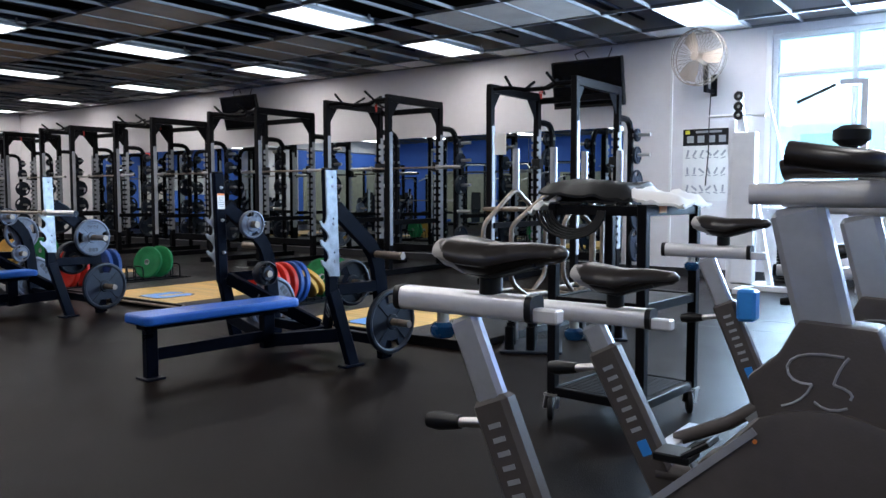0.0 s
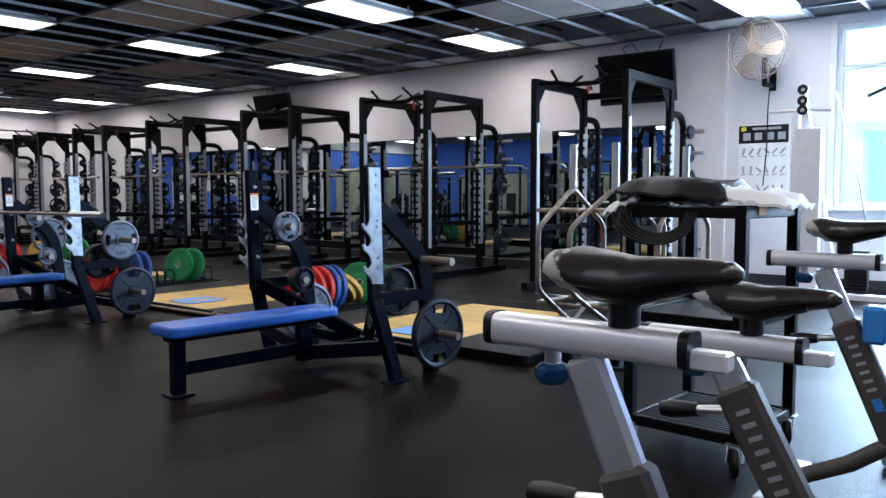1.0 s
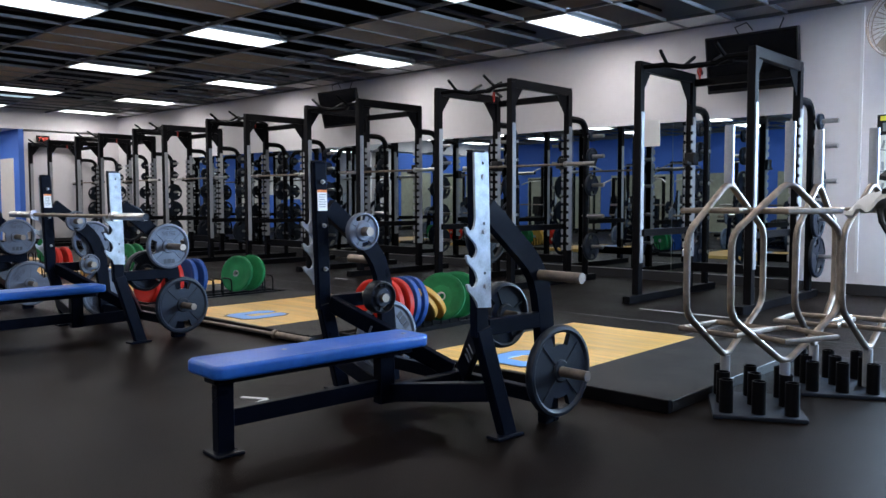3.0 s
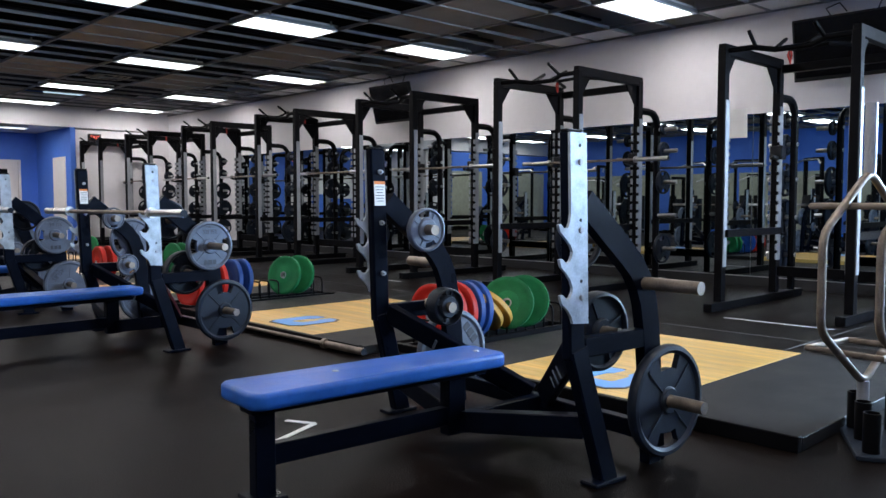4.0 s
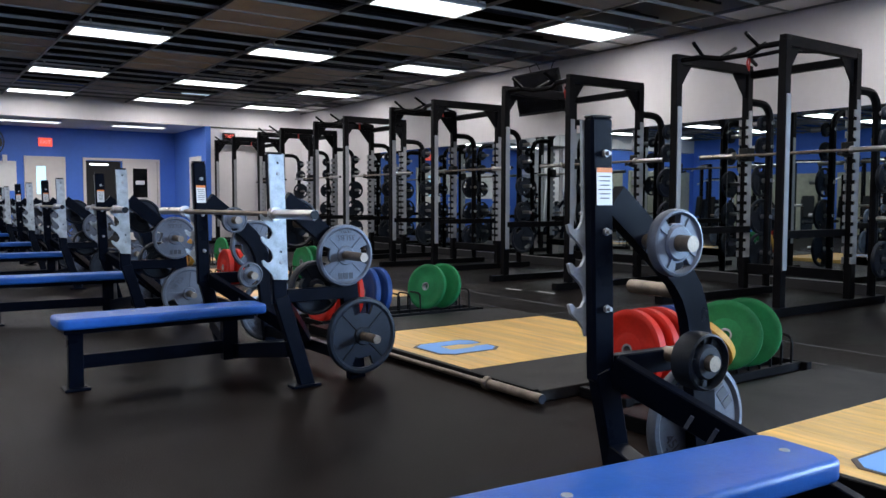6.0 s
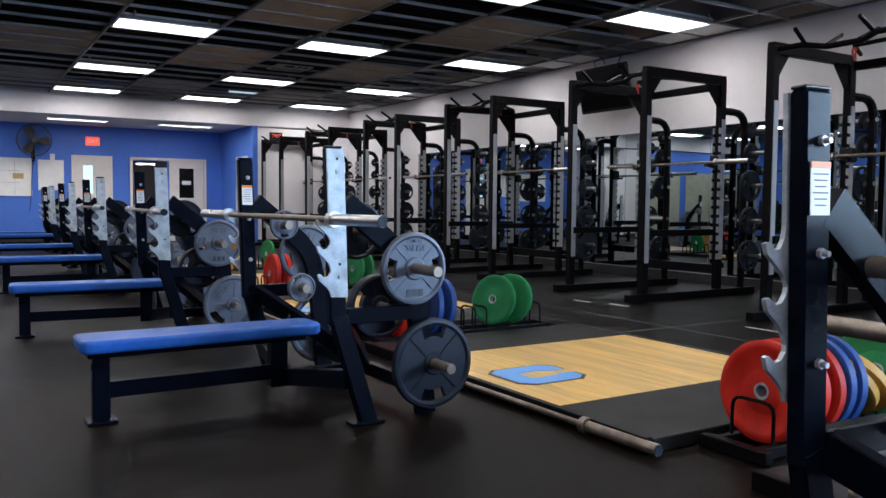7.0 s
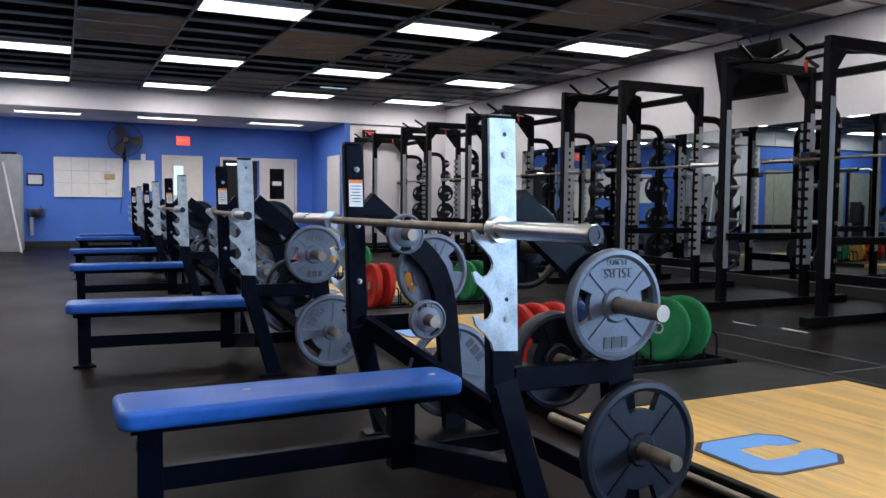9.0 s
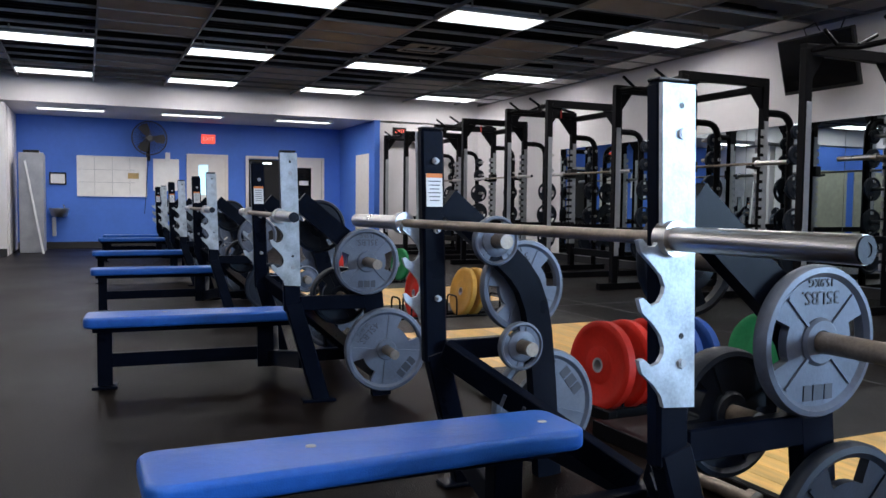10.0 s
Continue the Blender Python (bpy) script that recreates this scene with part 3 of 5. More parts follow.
def olympic_bench(cx, cy=0.0, turn=0.0):
    t = thing("weight_bench", bench_pose(cx, cy, turn), "flat Olympic bench with blue vinyl pad and navy steel frame", "weight bench", "flat benches")
    hx = 0.60
    # pad
    b = B()
    out = []
    w, y0, y1, rc = 0.145, BY - 1.005, BY + 0.145, 0.05
    for cxx, cyy, a0 in ((w - rc, y0 + rc, -90), (w * 0.86 - rc, y1 - rc, 0), (-w * 0.86 + rc, y1 - rc, 90), (-w + rc, y0 + rc, 180)):
        for k in range(5):
            a = radians(a0 + k * 22.5)
            out.append((cxx + rc * math.cos(a), cyy + rc * math.sin(a)))
    slab(b, out, 0.340, 0.398)
    es = [e for e in b.edges if abs(e.verts[0].co.z - e.verts[1].co.z) < 1e-5]
    bmesh.ops.bevel(b, geom=es, offset=0.018, segments=3, affect="EDGES", profile=0.6)
    pad = part("pad", b, VINYL_BLUE, t, "blue vinyl bench pad", smooth=True)
    for px, py in ((0.01, BY + 0.06), (-0.02, BY - 0.60)):
        b = B()
        lathe(b, [(0, 0.014), (0.0025, 0.013), (0.004, 0.006), (0.004, 0)], pose(px, py, 0.3975, 0, -90, 0), 12)
        part("pad_button", b, GREY_SLEEVE, pad, "worn pale button on the pad", smooth=True)
    # seat frame
    b = B()
    beam(b, (0, BY - 0.965, 0.325), (0, BY + 0.085, 0.325), 0.10, 0.04)
    beam(b, (0, BY - 0.90, 0.15), (0, BY - 0.02, 0.15), 0.045, 0.075)
    part("seat_rail", b, NAVY_STEEL, t)
    b = B()
    beam(b, (0, BY - 0.905, 0.01), (0, BY - 0.905, 0.34), 0.055, 0.075, (0, 1, 0))
    box(b, (0, BY - 0.905, 0.008), (0.13, 0.13, 0.016), None, 0.004)
    part("front_leg", b, NAVY_STEEL, t)
    b = B()
    beam(b, (0, BY - 0.055, 0.07), (0, BY - 0.055, 0.34), 0.06, 0.09, (0, 1, 0))
    part("rear_leg", b, NAVY_STEEL, t)
    b = B()
    for s in (-1, 1):
        beam(b, (0, BY - 0.01, 0.115), (s * hx, BY + 0.07, 0.21), 0.07, 0.085)
    part("base_cross_beam", b, NAVY_STEEL, t)
    b = B()
    beam(b, (-hx, BY + 0.45, 0.12), (hx, BY + 0.45, 0.12), 0.05, 0.07)
    part("rear_cross_beam", b, NAVY_STEEL, t)
    b = B()
    beam(b, (0, BY + 0.0, 0.115), (0, BY + 0.47, 0.12), 0.05, 0.07)
    part("spine_beam", b, NAVY_STEEL, t)
    lean = Matrix.Identity(4)
    lean[1][2], lean[1][3] = -0.030, 0.015
    for s in (-1, 1):
        x = s * hx
        b = B()
        beam(b, (x, BY, 0.46), (x, BY, 1.262), 0.044, 0.084, (0, 1, 0), 0.008)
        beam(b, (x, BY + 0.005, 0.50), (x + s * 0.035, BY + 0.13, 0.0), 0.05, 0.085, (0, 1, 0), 0.006)
        up = part("upright", b, NAVY_STEEL, t)
        b = B()
        box(b, (x + s * 0.035, BY + 0.13, 0.008), (0.08, 0.17, 0.016), None, 0.004)
        part("foot_plate", b, NAVY_STEEL, t)
        # galvanised hook plate on the outer face
        b = B()
        o = [(0.042, 0.59), (0.042, 1.256), (-0.042, 1.256), (-0.042, 0.975), (-0.048, 0.947), (-0.060, 0.928), (-0.078, 0.927), (-0.092, 0.943), (-0.104, 0.940), (-0.097, 0.917), (-0.070, 0.893), (-0.045, 0.868), (-0.036, 0.845)]
        for zh in (0.81, 0.686):
            o += [(-0.040, zh + 0.02), (-0.052, zh + 0.003), (-0.070, zh - 0.002), (-0.090, zh + 0.015), (-0.102, zh + 0.012), (-0.094, zh - 0.015), (-0.066, zh - 0.040), (-0.046, zh - 0.065), (-0.038, zh - 0.090)]
        mm = Matrix(((0, 0, 1, x + s * 0.028), (1, 0, 0, BY), (0, 1, 0, 0), (0, 0, 0, 1)))
        slab(b, o, -0.006, 0.006, mm)
        hp = part("hook_plate", b, GALV, up, "scuffed galvanised bar hook plate")
        for z in (1.155, 0.92, 0.685):
            b = B()
            rod(b, (x - s * 0.046, BY + 0.006, z), (x + s * 0.041, BY + 0.006, z), 0.0065, 8)
            rod(b, (x - s * 0.032, BY + 0.006, z), (x - s * 0.022, BY + 0.006, z), 0.012, 6)
            rod(b, (x + s * 0.032, BY + 0.006, z), (x + s * 0.039, BY + 0.006, z), 0.011, 6)
            part("bolt", b, GREY_SLEEVE, up, "steel bolt")
        # raised dark discs put in for the shade inside empty bolt holes
        for z in (1.212, 0.955, 0.742):
            b = B()
            rod(b, (x + s * 0.030, BY + 0.006, z), (x + s * 0.0346, BY + 0.006, z), 0.0065, 12)
            part("bolt_hole", b, PLASTIC_BLACK, hp, "dark disc for the shade inside an empty bolt hole")
        b = B()
        box(b, (x, BY, 1.2655), (0.040, 0.080, 0.008), None, 0.003)
        part("end_cap", b, PLASTIC_BLACK, up)
        for ob in (up, *up.children_recursive):
            ob.data.transform(lean)
        # rear brace and storage post
        b = B()
        bent_tube(b, x, [(BY + 0.035, 1.02), (BY + 0.27, 0.826), (BY + 0.325, 0.776), (BY + 0.37, 0.715), (BY + 0.40, 0.64), (BY + 0.42, 0.54), (BY + 0.44, 0.35), (BY + 0.47, 0.0)], 0.045, 0.098)
        part("rear_post", b, NAVY_STEEL, t)
        b = B()
        beam(b, (x, BY + 0.04, 0.50), (x, BY + 0.41, 0.50), 0.043, 0.072)
        part("side_beam", b, NAVY_STEEL, t)
        b = B()
        d0, d1 = Vector((x - s * 0.02, BY + 0.03, 0.50)), Vector((s * 0.04, BY + 0.44, 0.15))
        beam(b, d0, d1, 0.10, 0.035, (0, 1, 0))
        dp = part("diagonal_brace", b, NAVY_STEEL, t)
        side = (d1 - d0).normalized()
        for k, wid in ((0.36, 0.05), (0.46, 0.06), (0.56, 0.045)):
            b = B()
            q = d0.lerp(d1, k) + Vector((0, -0.021, -0.016))
            beam(b, q - side * 0.006, q + side * 0.006, wid, 0.006, (0, 1, 0), 0)
            part("brand_bar", b, IRON_GREY, dp, "worn grey brand bar")
        for z, yy, outer in ((0.71, BY + 0.375, 0.265), (0.25, BY + 0.48, 0.22), (0.52, BY + 0.27, 0), (0.887, BY + 0.165, 0)):
            b = B()
            a0, a1 = (x + s * 0.02, x + s * outer) if outer else (x - s * 0.21, x - s * 0.01)
            rod(b, (a0, yy, z), (a1, yy, z), 0.0245, 16)
            part("plate_peg", b, RUST_CHROME, t, "worn steel plate peg", smooth=True)
    # warning label on the upright facing the bench
    b = B()
    box(b, (-hx + 0.0262, BY, 1.056), (0.002, 0.06, 0.112))
    lb = part("label", b, LABEL_WHITE, t, "white warning label")
    b = B()
    box(b, (-hx + 0.0277, BY, 1.105), (0.0015, 0.06, 0.014))
    part("label_band", b, LABEL_ORANGE, lb, "orange heading band")
    b = B()
    for k in range(6):
        box(b, (-hx + 0.0277, BY, 1.086 - 0.013 * k), (0.0012, 0.046 - 0.006 * (k % 3), 0.003))
    part("label_text", b, IRON_MARK, lb, "illegible grey lines of text")
    for ob in (lb, *lb.children_recursive):
        ob.data.transform(lean)
    return t


BENCHES = [(-4.0, -0.035, -4.5), (-7.477, -0.08, 0.8), (-10.13, -0.20, -4.0), (-13.4, -0.15, -1.0), (-16.15, -0.12, 0.0), (-19.9, 0.0, 0.0), (-21.3, 0.1, 0.0)]
bench = olympic_bench(*BENCHES[0])
for x, y, a in BENCHES[1:]:
    copy_thing(bench, bench_pose(x, y, a))


def bench_plates(cx, cy, turn, spec):
    for side, dx, dy, z, r, w, mat, letters, label, spin in spec:
        iron_plate(bench_pose(cx, cy, turn) @ pose(side * 0.60 + dx, BY + dy, z), r, w, mat, label, letters, 4, spin, 2, "iron plates", bool(letters))


G35 = (0.173, 0.042, IRON_GREY, PLATE_35, "grey hammertone thirty-five pound plate on a bench peg")
G45 = (0.219, 0.045, IRON_GREY, PLATE_45, "grey hammertone forty-five pound plate on a bench peg")
D45 = (0.219, 0.045, IRON_DARK, (), "dark blue-grey forty-five pound plate on a bench peg")
D25 = (0.14, 0.034, IRON_DARK, (), "dark twenty-five pound plate on a bench peg")
G5 = (0.085, 0.032, IRON_GREY, (), "small grey five pound plate on a bench peg")
G10 = (0.103, 0.040, IRON_GREY, (), "small grey ten pound plate on a bench peg")
THICK = (0.155, 0.07, IRON_DARK, (), "thick dark plate on a bench peg")
for i, (cx, cy, turn) in enumerate(BENCHES):
    spec = [
        (1, 0.05, 0.48, 0.25, *D45, 0) if i != 2 else (1, 0.05, 0.48, 0.25, *G45, 40),
        (-1, -0.05, 0.48, 0.25, *G45, 120),
        (1, -0.12, 0.27, 0.52, *THICK, 70),
    ]
    if i == 0:
        spec += [(-1, 0.14, 0.165, 0.887, *G10, 15), (-1, 0.15, 0.27, 0.52, 0.091, 0.08, IRON_DARK, (), "two thick dark five pound plates on a bench peg", 30), (1, -0.12, 0.165, 0.887, 0.125, 0.03, IRON_DARK, (), "dark twenty pound plate on a bench peg", 50)]
    else:
        spec += [(1, 0.045, 0.375, 0.71, *G35, 0), (-1, -0.045, 0.375, 0.71, *G35, 20), (1, -0.14, 0.165, 0.887, *D25, 50),
                 (-1, 0.13, 0.165, 0.887, *G5, 0), (-1, 0.13, 0.27, 0.52, *G5, 30)]
    bench_plates(cx, cy, turn, spec)
for i, (cx, cy, turn) in enumerate(BENCHES):
    if i in (1, 2, 3):
        barbell(bench_pose(cx, cy, turn) @ pose(-0.01, BY - 0.066, 0.943, 0, 0, 3.0 if i == 1 else 0), "worn chrome barbell racked on a bench", CHROME, shaft=RUST_CHROME)

# ---- platforms ----
PZ = 0.06


def letter_c(b, m, s, depth):
    """A block C with clipped corners."""
    o = [(0.26, 0.12), (0.5, 0.12), (0.5, 0.34), (0.34, 0.5), (-0.34, 0.5), (-0.5, 0.34), (-0.5, -0.34), (-0.34, -0.5), (0.34, -0.5), (0.5, -0.34), (0.5, -0.12), (0.26, -0.12), (0.18, -0.2), (-0.16, -0.2), (-0.2, -0.16), (-0.2, 0.16), (-0.16, 0.2), (0.18, 0.2)]
    slab(b, [(x * s[0], y * s[1]) for x, y in o], 0, depth, m)


def platform(x0, x1, w0, w1, y0=5.95, y1=7.75):
    t = thing("lifting_platform", pose(0, 0, 0), "lifting platform with varnished wood centre and black rubber sides", "platform", "lifting platforms")
    b = B()
    box(b, ((x0 + w0) / 2, (y0 + y1) / 2, PZ / 2), (w0 - x0, y1 - y0, PZ), None, 0.004)
    part("rubber_side", b, RUBBER_MAT, t)
    b = B()
    box(b, ((x1 + w1) / 2, (y0 + y1) / 2, PZ / 2), (x1 - w1, y1 - y0, PZ), None, 0.004)
    part("rubber_side", b, RUBBER_MAT, t)
    b = B()
    box(b, ((x0 + x1) / 2, y0 - 0.022, 0.035), (x1 - x0, 0.04, 0.07), None, 0.004)
    part("steel_edge", b, BLACK_STEEL, t)
    n = 18
    rnd = random.Random(int(x0 * 10))
    pw = (y1 - y0) / n
    for k in range(n):
        b = B()
        box(b, (0, 0, 0), (w1 - w0 - 0.003, pw - 0.0012, PZ - 0.004), None, 0.001)
        p = part("plank", b, WOOD, t)
        p.location = ((w0 + w1) / 2, y0 + pw * (k + 0.5), (PZ - 0.004) / 2 + 0.003)
    cx, cy = (w0 + w1) / 2 + 0.09, y0 + 0.36
    mm = pose(cx, cy, PZ, 0, 0, 90)
    b = B()
    letter_c(b, mm, (0.48, 0.42), 0.0025)
    part("logo_outline", b, LOGO_EDGE, t, "dark outline of the block letter C")
    b = B()
    letter_c(b, mm, (0.44, 0.385), 0.0045)
    part("logo", b, LOGO_BLUE, t, "light blue block letter C")
    return t


platform(-5.38, -3.0, -4.80, -3.75, 5.99, 7.82)
platform(-8.45, -5.85, -7.85, -6.47)
platform(-11.6, -9.05, -11.0, -9.65)
platform(-14.5, -12.0, -13.95, -12.55)
platform(-17.4, -14.9, -16.85, -15.45)

# ---- bumper plate racks ----
def bumper_rack(x, y0=6.20, y1=7.80):
    t = thing("bumper_rack", pose(x, 0, 0), "low black steel bumper plate rack on the floor", "plate rack", "bumper racks")
    for s in (-1, 1):
        b = B()
        beam(b, (s * 0.10, y0, 0.03), (s * 0.10, y1, 0.03), 0.04, 0.05)
        part("rail", b, BLACK_STEEL, t)
    for y in (y0 + 0.02, y1 - 0.02):
        b = B()
        beam(b, (-0.16, y, 0.03), (0.16, y, 0.03), 0.05, 0.055)
        part("end_bar", b, BLACK_STEEL, t)
    k = 0
    y = y0 + 0.12
    while y < y1 - 0.1:
        b = B()
        pipe(b, [(-0.10, y, 0.05)] + arc((-0.10, y, 0.17), (-0.10, y, 0.22), (-0.05, y, 0.22), 3) + arc((0.05, y, 0.22), (0.10, y, 0.22), (0.10, y, 0.17), 3) + [(0.10, y, 0.05)], 0.008, 6)
        part("divider", b, BLACK_STEEL, t, smooth=True)
        y += 0.105
    return t


BR = 0.212


def bumpers(x, spec):
    for y, mat, w, tilt, yaw, label in spec:
        green = mat == BUMP_GREEN
        r = 0.196 if green else BR
        bumper(pose(x + (0.06 if green else 0), y, r + (0.075 if green else 0.035), 0, 0, 90 + yaw) @ pose(0, 0, 0, 0, tilt, 0), r, w, mat, label)


R_, B_, Y_, G_ = "red rubber bumper plate standing in the floor rack", "blue rubber bumper plate standing in the floor rack", "yellow rubber bumper plate leaning in the floor rack", "green rubber bumper plate standing in the floor rack"
rk = bumper_rack(-5.66)
copy_thing(rk, pose(-8.72, -0.12, 0))
copy_thing(rk, pose(-11.85, -0.05, 0))
copy_thing(rk, pose(-14.75, -0.05, 0))
bumpers(-5.66, [(6.40, BUMP_RED, 0.055, 5, 0, R_), (6.50, BUMP_RED, 0.055, 6, 2, R_), (6.60, BUMP_RED, 0.055, 5, 4, R_), (6.69, BUMP_BLUE, 0.05, 6, 0, B_), (6.77, BUMP_BLUE, 0.05, 6, 0, B_),
                (6.84, BUMP_YELLOW, 0.045, -42, 0, Y_), (6.93, BUMP_YELLOW, 0.045, -42, 4, Y_), (7.10, BUMP_GREEN, 0.04, 14, 30, G_), (7.28, BUMP_GREEN, 0.04, 12, 28, G_)])
bumpers(-8.70, [(6.13, BUMP_RED, 0.05, 5, 6, R_), (6.26, BUMP_RED, 0.05, 5, 3, R_), (6.39, BUMP_RED, 0.05, 4, 2, R_), (6.55, BUMP_BLUE, 0.05, 5, 0, B_), (6.65, BUMP_BLUE, 0.05, 5, 3, B_), (7.12, BUMP_GREEN, 0.04, 12, 20, G_), (7.28, BUMP_GREEN, 0.04, 10, 20, G_)])
bumpers(-11.85, [(6.46, BUMP_RED, 0.06, 4, 0, R_), (6.58, BUMP_RED, 0.06, 4, 2, R_), (6.9, BUMP_YELLOW, 0.05, 10, 2, Y_), (7.0, BUMP_YELLOW, 0.05, 10, 2, Y_), (7.40, BUMP_GREEN, 0.04, 4, 10, G_), (7.52, BUMP_GREEN, 0.04, 4, 10, G_)])
bumpers(-14.75, [(6.46, BUMP_RED, 0.06, 4, 0, R_), (6.6, BUMP_RED, 0.06, 4, 2, R_), (6.95, BUMP_YELLOW, 0.05, 10, 2, Y_), (7.40, BUMP_GREEN, 0.04, 4, 10, G_)])
barbell(pose(-6.85, 5.89, 0.038, 0, 0, 1.0), "rusty worn barbell lying along the platform edge", RUST_CHROME)
barbell(pose(-9.9, 5.82, 0.038, 0, 0, -1.5), "rusty worn barbell lying along the platform edge", RUST_CHROME)

# white lines and a V mark on the floor
for x0, x1, y, w in ((-5.02, -4.1, 9.30, 0.022), (-10.05, -9.80, 9.17, 0.02), (-9.62, -9.36, 9.28, 0.025), (-7.9, -7.4, 9.2, 0.018)):
    bm = B()
    box(bm, ((x0 + x1) / 2, y, 0.0025), (x1 - x0, w, 0.003), None)
    solid("floor_line", bm, LABEL_WHITE, "short strip of worn white floor tape", "floor tape", "", None, "floor tape")
bm = B()
beam(bm, (-4.850, 4.721, 0.002), (-4.713, 4.787, 0.002), 0.028, 0.003, (0, 0, 1), 0)
beam(bm, (-4.601, 4.513, 0.002), (-4.713, 4.787, 0.002), 0.028, 0.003, (0, 0, 1), 0)
solid("floor_mark", bm, LABEL_WHITE, "white V-shaped mark flat on the floor", "floor tape", "", None, "floor tape")
bm = B()
for y in (8.05, 8.62):
    box(bm, (-9.5, y, 0.0015), (17.0, 0.006, 0.001))
for x in (-4.0, -8.2, -12.4):
    box(bm, (x, 8.9, 0.0015), (0.006, 1.6, 0.001))
solid("floor_seams", bm, GRID_WHITE, "thin seams between rubber floor sheets", "floor seams", "structure")

# ---- televisions and fans ----
def television(cx, cz, w, h, yaw, tilt, y):
    m = pose(cx, y, cz, tilt, 0, yaw)
    t = thing("television", m, "black flat screen television on a wall bracket", "television", "televisions")
    b = B()
    box(b, (0, 0, 0), (w, 0.055, h), None, 0.008)
    part("casing", b, PLASTIC_BLACK, t)
    b = B()
    box(b, (0, -0.0295, 0.01), (w - 0.05, 0.004, h - 0.06))
    part("screen", b, SCREEN, t, "dark switched-off screen")
    b = B()
    beam(b, (0, 0.02, 0.02), (0, 0.27, 0.04), 0.10, 0.12)
    box(b, (0, 0.27, 0.04), (0.25, 0.02, 0.3))
    part("bracket", b, BLACK_STEEL, t)
    b = B()
    pipe(b, [(-0.15, 0.05, h / 2 - 0.02), (-0.22, 0.10, h / 2 + 0.08), (-0.10, 0.15, h / 2 + 0.12), (-0.02, 0.12, h / 2 + 0.02)], 0.008, 6)
    part("cable", b, PLASTIC_BLACK, t, smooth=True)
    b = B()
    pipe(b, [(0.3, 0.05, h / 2 - 0.02), (0.34, 0.10, h / 2 + 0.10), (0.3, 0.2, h / 2 + 0.12)], 0.008, 6)
    part("cable", b, PLASTIC_BLACK, t, smooth=True)
    return t


television(-4.915, 2.65, 1.08, 0.66, 0, 10, 11.62)
television(-12.27, 2.69, 1.04, 0.65, 0, 14, 11.60)


def wall_fan(m, cage_mat, blade_mat, label):
    t = thing("wall_fan", m, label, "fan", "wall fans")
    R = 0.36
    b = B()
    for y, r in ((-0.06, 0.97), (0.0, 1.0), (0.06, 0.97)):
        pipe(b, [(R * r * math.cos(a), y, R * r * math.sin(a)) for a in [k * 2 * math.pi / 40 for k in range(40)]], 0.006, 6, True)
    for k in range(36):
        a = k * 2 * math.pi / 36
        for s in (-1, 1):
            pipe(b, [(0.05 * math.cos(a), s * 0.10, 0.05 * math.sin(a)), (R * 0.6 * math.cos(a), s * 0.095, R * 0.6 * math.sin(a)), (R * 0.97 * math.cos(a), s * 0.06, R * 0.97 * math.sin(a))], 0.003, 4)
    part("cage", b, cage_mat, t, smooth=True)
    b = B()
    for k in range(3):
        o = [(0.05, -0.03), (0.14, -0.10), (0.29, -0.13), (0.33, -0.02), (0.30, 0.10), (0.15, 0.07), (0.05, 0.03)]
        slab(b, o, -0.003, 0.003, pose(0, 0, 0, 0, k * 120, 0) @ pose(0, 0, 0, 65, 0, 0))
    part("blade", b, blade_mat, t, "three still fan blades")
    b = B()
    lathe(b, [(-0.11, 0), (-0.11, 0.05), (0.02, 0.06), (0.16, 0.085), (0.24, 0.07), (0.25, 0)], pose(0, 0, 0, 0, 0, 90), 20)
    part("motor", b, blade_mat, t, smooth=True)
    b = B()
    beam(b, (0, 0.18, -0.02), (0, 0.20, -0.42), 0.05, 0.05, (0, 1, 0))
    beam(b, (0, 0.20, -0.40), (0, 0.40, -0.40), 0.04, 0.05)
    box(b, (0, 0.41, -0.32), (0.08, 0.02, 0.28))
    part("bracket", b, BLACK_STEEL, t)
    b = B()
    pipe(b, [(0.02, 0.3, -0.35), (-0.03, 0.36, -0.7), (-0.05, 0.39, -1.2), (-0.09, 0.40, -1.62)], 0.007, 6)
    part("cord", b, PLASTIC_BLACK, t, smooth=True)
    return t


FAN_PALE = material("pale_fan_metal", (0.27, 0.225, 0.19), 0.45, 0.3, 0.2, 8)
FAN_DARK = material("dark_fan_metal", (0.05, 0.05, 0.05), 0.5, 0.3)
wall_fan(pose(-3.33, NORTH - 0.43, 2.84, 0, 0, -10), FAN_PALE, FAN_PALE, "pale steel round wall fan with wire cage")
wall_fan(pose(WEST + 0.43, 5.15, 2.36, 0, 0, 90), FAN_DARK, FAN_DARK, "dark round wall fan on the blue wall")

